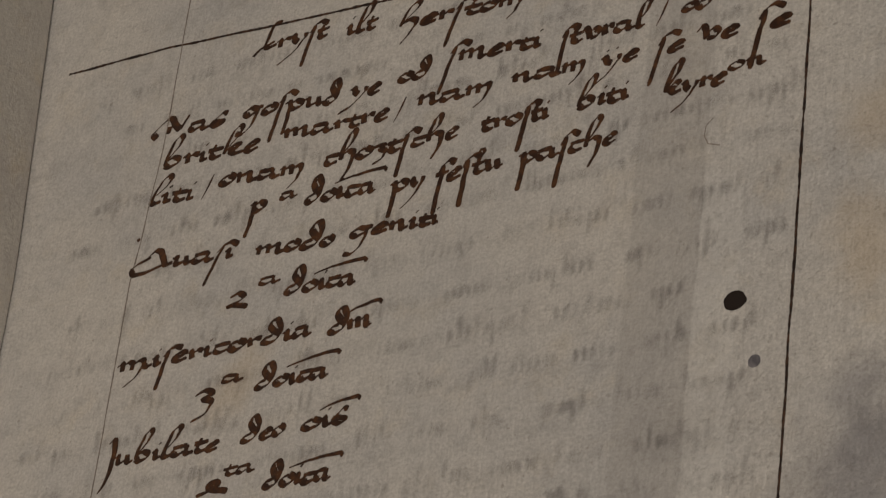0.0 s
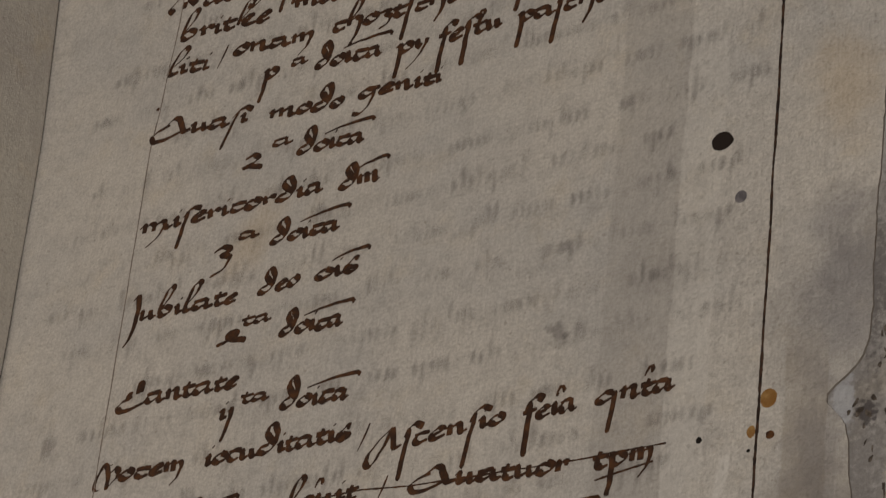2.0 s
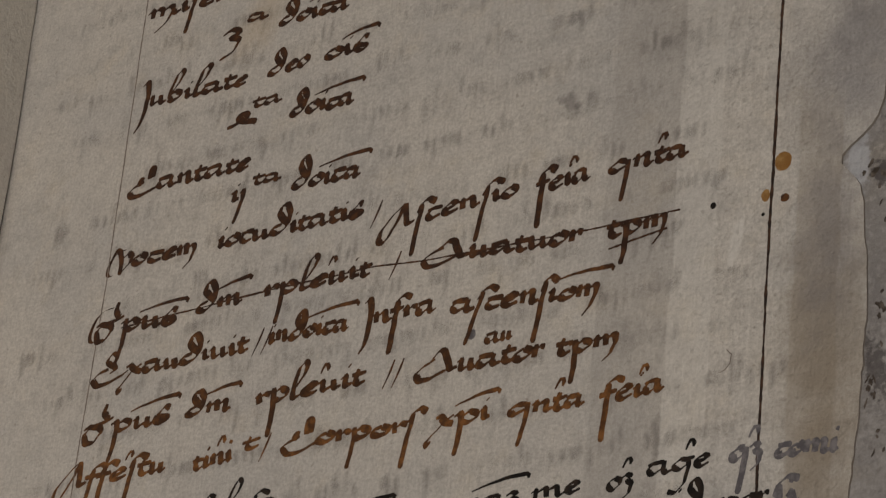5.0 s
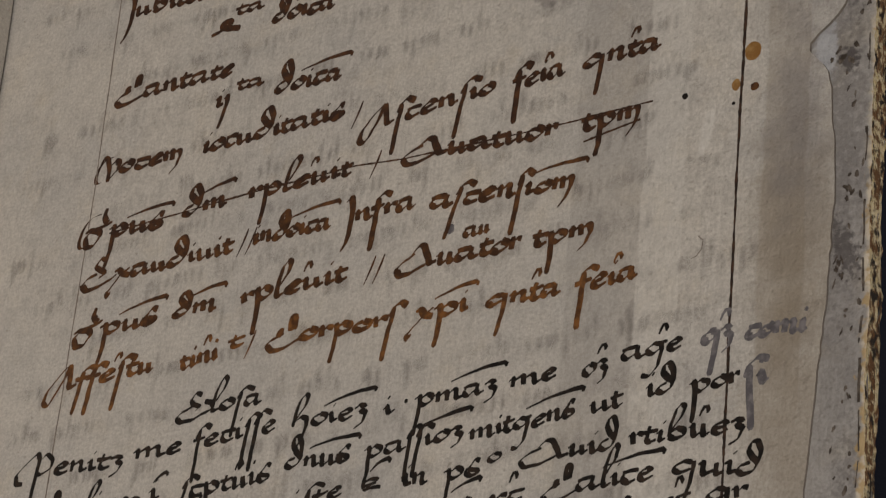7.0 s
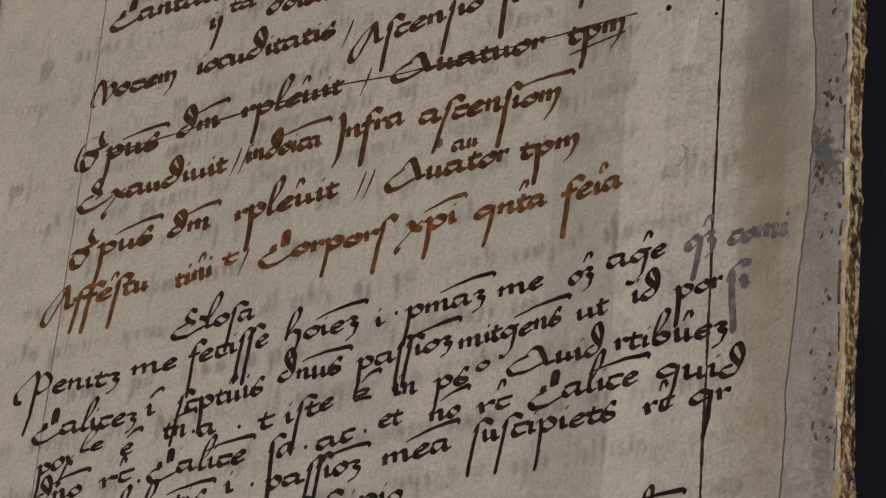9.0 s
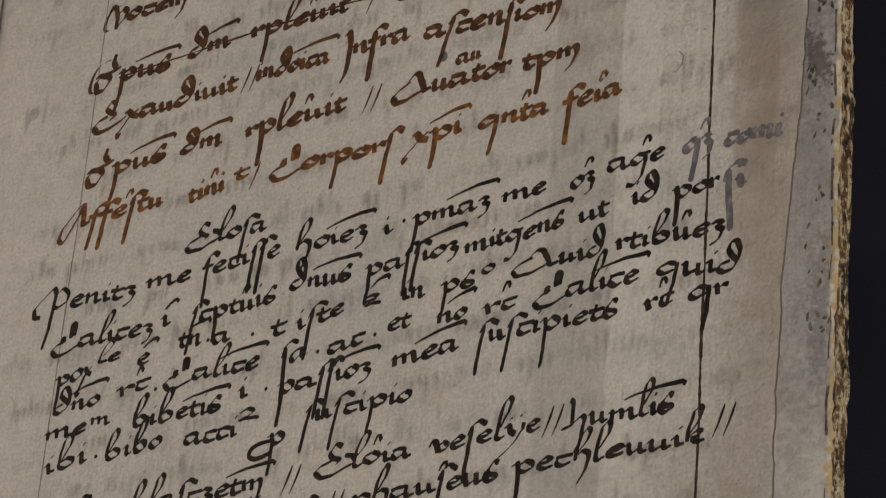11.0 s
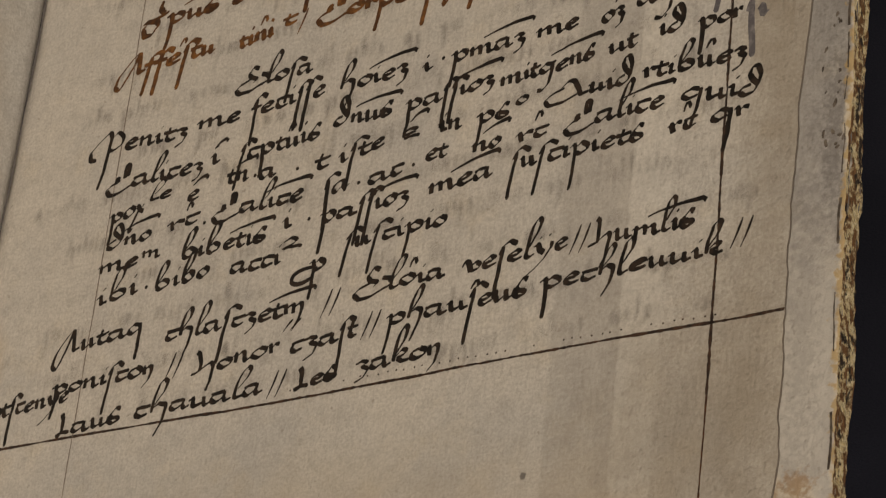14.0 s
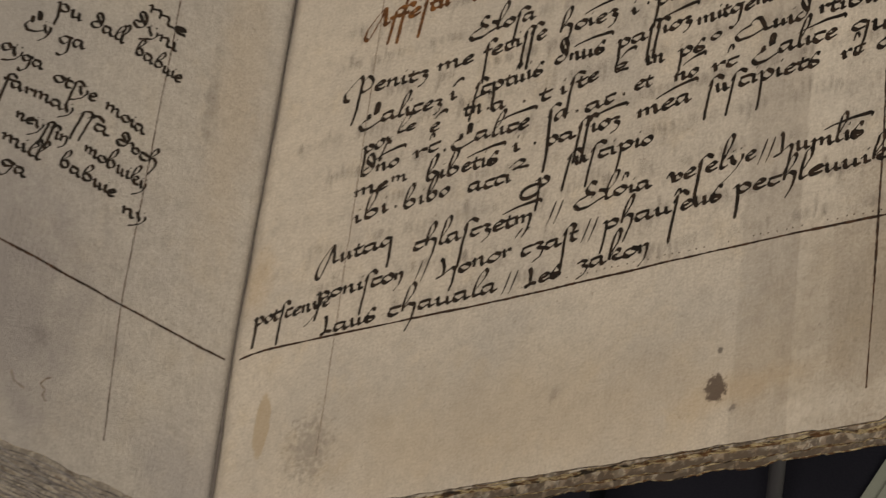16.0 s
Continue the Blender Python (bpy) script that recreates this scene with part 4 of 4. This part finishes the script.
def flourish(x, y, material, big=1.0):
    """The broad loop that runs before some capitals."""
    run = bow((x + 2.6 * big, y + 4.4 * big), (x - 0.6 * big, y + 4.6 * big), (x - 1.1 * big, y + 0.9 * big), 10)[:-1] + bow((x - 1.1 * big, y + 0.9 * big), (x - 1.2 * big, y - 0.9 * big), (x + 0.5 * big, y - 0.2 * big), 8)
    lay("pen_flourish", [ribbon(run, [0.35 + 0.3 * math.sin(math.pi * k / (len(run) - 1)) for k in range(len(run))], NIB)], page_height, material, right_leaf)


flourish(1.0, 79.6, BROWN, 0.7)
flourish(0.0, 70.8, BROWN, 0.9)
slashes(75.4, 150.4, BROWN, 1)
slashes(38.4, 146.0, BROWN, 1)
slashes(9.4, 141.2, BROWN, 1)
slashes(42.0, 78.9, BROWN, 1)
slashes(45.6, 71.6, BROWN, 1)
slashes(26.4, 65.2, BROWN)
slashes(46.4, 57.8, RUSTY)
slashes(29.6, 51.4, ORANGE, 1)
slashes(39.6, 10.8, LATE)
slashes(75.9, 12.4, LATE)
slashes(15.2, 6.3, LATE)
slashes(46.4, 6.8, LATE)
slashes(97.2, 9.4, LATE)
slashes(32.6, 1.4, LATE)


slashes(33.9, 9.3, LATE, 2, 1.5)
lay("pen_flourish", [ribbon(bow((37.4, 16.9), (33.4, 17.0), (33.7, 15.4), 8) + bow((33.7, 15.4), (34.6, 14.4), (37.2, 15.6), 8)[1:], [0.45 + 0.2 * math.sin(k * 0.2) for k in range(15)])],
    page_height, LATE, right_leaf)


def blob(name, x, y, rx, ry, material, label="", n=20):
    rim = [(x + rx * (1 + 0.22 * noise.noise((math.cos(a) * 1.5, math.sin(a) * 1.5, x))) * math.cos(a), y + ry * math.sin(a)) for a in (2 * math.pi * k / n for k in range(n))]
    return lay(name, [(rim, [tuple(range(n))])], page_height, material, right_leaf, label)


# wormholes are flat discs; the dark of their inside is put into the colour
blob("wormhole", 88.3, 109.4, 1.35, 1.25, HOLE, "round dark wormhole")
blob("wormhole", 91.2, 101.4, 0.75, 0.8, GREY, "small grey wormhole")
blob("ink_spot", 96.2, 75.3, 1.0, 1.15, SPOT, "round orange-brown spot")
blob("ink_spot", 94.3, 71.6, 0.5, 0.75, SPOT, "small orange-brown spot")
blob("ink_spot", 96.6, 70.9, 0.55, 0.5, RUSTY, "small red-brown spot")
blob("ink_spot", 88.0, 71.6, 0.36, 0.4, LATE, "black dot")
blob("ink_spot", 94.1, 69.4, 0.2, 0.22, LATE, "black dot")
blob("ink_spot", 57.6, 61.8, 0.6, 0.65, GREY, "grey rubbed dot")
blob("ink_spot", -0.6, 136.3, 0.3, 0.3, BROWN, "brown dot")
for x, y in ((42.6, 27.0), (51.0, 27.7), (17.6, 26.3), (25.2, 31.4), (32.2, 31.0), (9.0, 18.9), (53.8, 41.4), (35.2, 23.6)):
    blob("pen_dot", x, y, 0.26, 0.28, LATE, n=8)
for k in range(46):
    x = 36 + k * 1.32 + pen.uniform(-0.25, 0.25)
    if pen.random() < 0.75:
        blob("pricking_dot", x, 1.15 + pen.uniform(-0.12, 0.12), 0.13, 0.13, RULE, n=6)

# dark specks and the cracked border of the repaired leaf under the written one
fleck = random.Random(41)
STAIN = ink("dark_brown_stain", (0.15, 0.12, 0.095), (0.05, 0.038, 0.030))
under_height = sunk(0.7)


def speck(x, y, long, wide, lean):
    n = 9
    rim = []
    for k in range(n):
        a = 2 * math.pi * k / n
        r = 1 + fleck.uniform(-0.35, 0.35)
        rim.append((x + r * (wide * math.cos(a) + lean * long * math.sin(a)), y + r * long * math.sin(a)))
    lay("dark_speck", [(rim, [tuple(range(n))])], under_height, STAIN, under_leaf)


for k in range(48):
    y = fleck.uniform(18, 84)
    near = fleck.random()
    speck(front_edge(y) + 0.6 + (109.3 - front_edge(y)) * near ** 0.6, y, fleck.uniform(0.15, 0.5), fleck.uniform(0.10, 0.24), fleck.uniform(-0.3, 0.5))
for cx, cy, count in ((107.4, 72.0, 7), (107.8, 56.5, 8), (107.4, 47.5, 9), (107.6, 20.0, 4)):
    for k in range(count):
        speck(cx + fleck.gauss(0, 0.6), cy + fleck.gauss(0, 1.0), fleck.uniform(0.2, 0.6), fleck.uniform(0.12, 0.32), fleck.uniform(-0.5, 0.6))
y = -18.0
while y < 80:
    run = fleck.uniform(1.5, 7.0)
    pts = [(109.75 + 0.25 * noise.noise((v * 0.3, 4.4, 0)), v) for v in (y, y + run * 0.33, y + run * 0.67, y + run)]
    ruling(pts, fleck.uniform(0.14, 0.34), STAIN, under_leaf, under_height, "edge_crack", 0.15)
    y += run + fleck.uniform(0.5, 7.0)

# ---- what carries the book, and the room ----
def box(name, lo, hi, material, label="", category="", kind="", matrix=None, bevel=0.0):
    bm = bmesh.new()
    bmesh.ops.create_cube(bm, size=1)
    for v in bm.verts:
        v.co = Vector([lo[k] + (hi[k] - lo[k]) * (v.co[k] + 0.5) for k in range(3)])
    if bevel:
        bmesh.ops.bevel(bm, geom=bm.edges[:], offset=bevel, segments=2, affect="EDGES")
    mesh = bpy.data.meshes.new(name)
    bm.to_mesh(mesh)
    bm.free()
    mesh.materials.append(material)
    ob = new(name, mesh)
    if matrix:
        ob.matrix_world = matrix
    return tagged(ob, label, category, kind=kind)


TABLE = 0.90
cradle = tagged(new("book_cradle"), "black cloth-covered cradle under the open book", "book cradle")
cradle.matrix_world = BOOK


def slab(name, lo, hi, local):
    ob = box(name, lo, hi, BLACK_CLOTH, bevel=0.001)
    ob.parent = cradle
    ob.matrix_local = local
    return ob


slab("right_board", (-0.012, -0.015, -0.015), (0.090, 0.185, -0.0058), Matrix.Identity(4))
slab("left_board", (-0.095, -0.010, -0.028), (-0.026, 0.115, -0.0190), left_half)
inverse = BOOK.inverted()
stem = box("post", (-0.02, 0.05, TABLE), (0.035, 0.11, 1.01), BLACK_CLOTH)
stem.parent = cradle
stem.matrix_local = inverse

table = tagged(new("display_table"), "black cloth-covered display table under the cradle", "table")
for name, lo, hi in (("tabletop", (-0.42, -0.35, TABLE - 0.04), (0.42, 0.55, TABLE)), ("table_base", (-0.36, -0.29, 0.0), (0.36, 0.49, TABLE - 0.04))):
    piece = box(name, lo, hi, BLACK_CLOTH, bevel=0.004)
    piece.parent = table


def rod(name, x, y, z0, z1, r, material, label, category):
    bm = bmesh.new()
    bmesh.ops.create_cone(bm, cap_ends=True, segments=24, radius1=r, radius2=r, depth=z1 - z0)
    bmesh.ops.translate(bm, verts=bm.verts, vec=(x, y, (z0 + z1) / 2))
    bmesh.ops.bevel(bm, geom=[e for e in bm.edges if abs(e.verts[0].co.z - e.verts[1].co.z) < 1e-6], offset=r * 0.2, segments=2, affect="EDGES")
    mesh = bpy.data.meshes.new(name)
    bm.to_mesh(mesh)
    bm.free()
    mesh.materials.append(material)
    return tagged(new(name, mesh), label, category)


rod("stand_post", 0.0695, 0.085, TABLE, 0.955, 0.0016, STEEL, "thin dark grey metal post standing on the table", "post")
box("padded_rest", (0.0, -0.10, 0.0), (0.12, 0.012, 0.012), GREEN_GREY, "grey-green cloth pad lying on the table", "pad",
    matrix=pose(0.0905, 0.105, TABLE, 0, 0, -24), bevel=0.004)
box("floor", (-1.4, -1.9, -0.1), (1.4, 1.4, 0), PLASTER, kind="structure")
box("ceiling", (-1.4, -1.9, 2.5), (1.4, 1.4, 2.6), PLASTER, kind="structure")
box("wall_north", (-1.4, 1.4, 0), (1.4, 1.5, 2.5), PLASTER, kind="structure")
box("wall_south", (-1.4, -2.0, 0), (1.4, -1.9, 2.5), PLASTER, kind="structure")
box("wall_east", (1.4, -1.9, 0), (1.5, 1.4, 2.5), PLASTER, kind="structure")
box("wall_west", (-1.5, -1.9, 0), (-1.4, 1.4, 2.5), PLASTER, kind="structure")
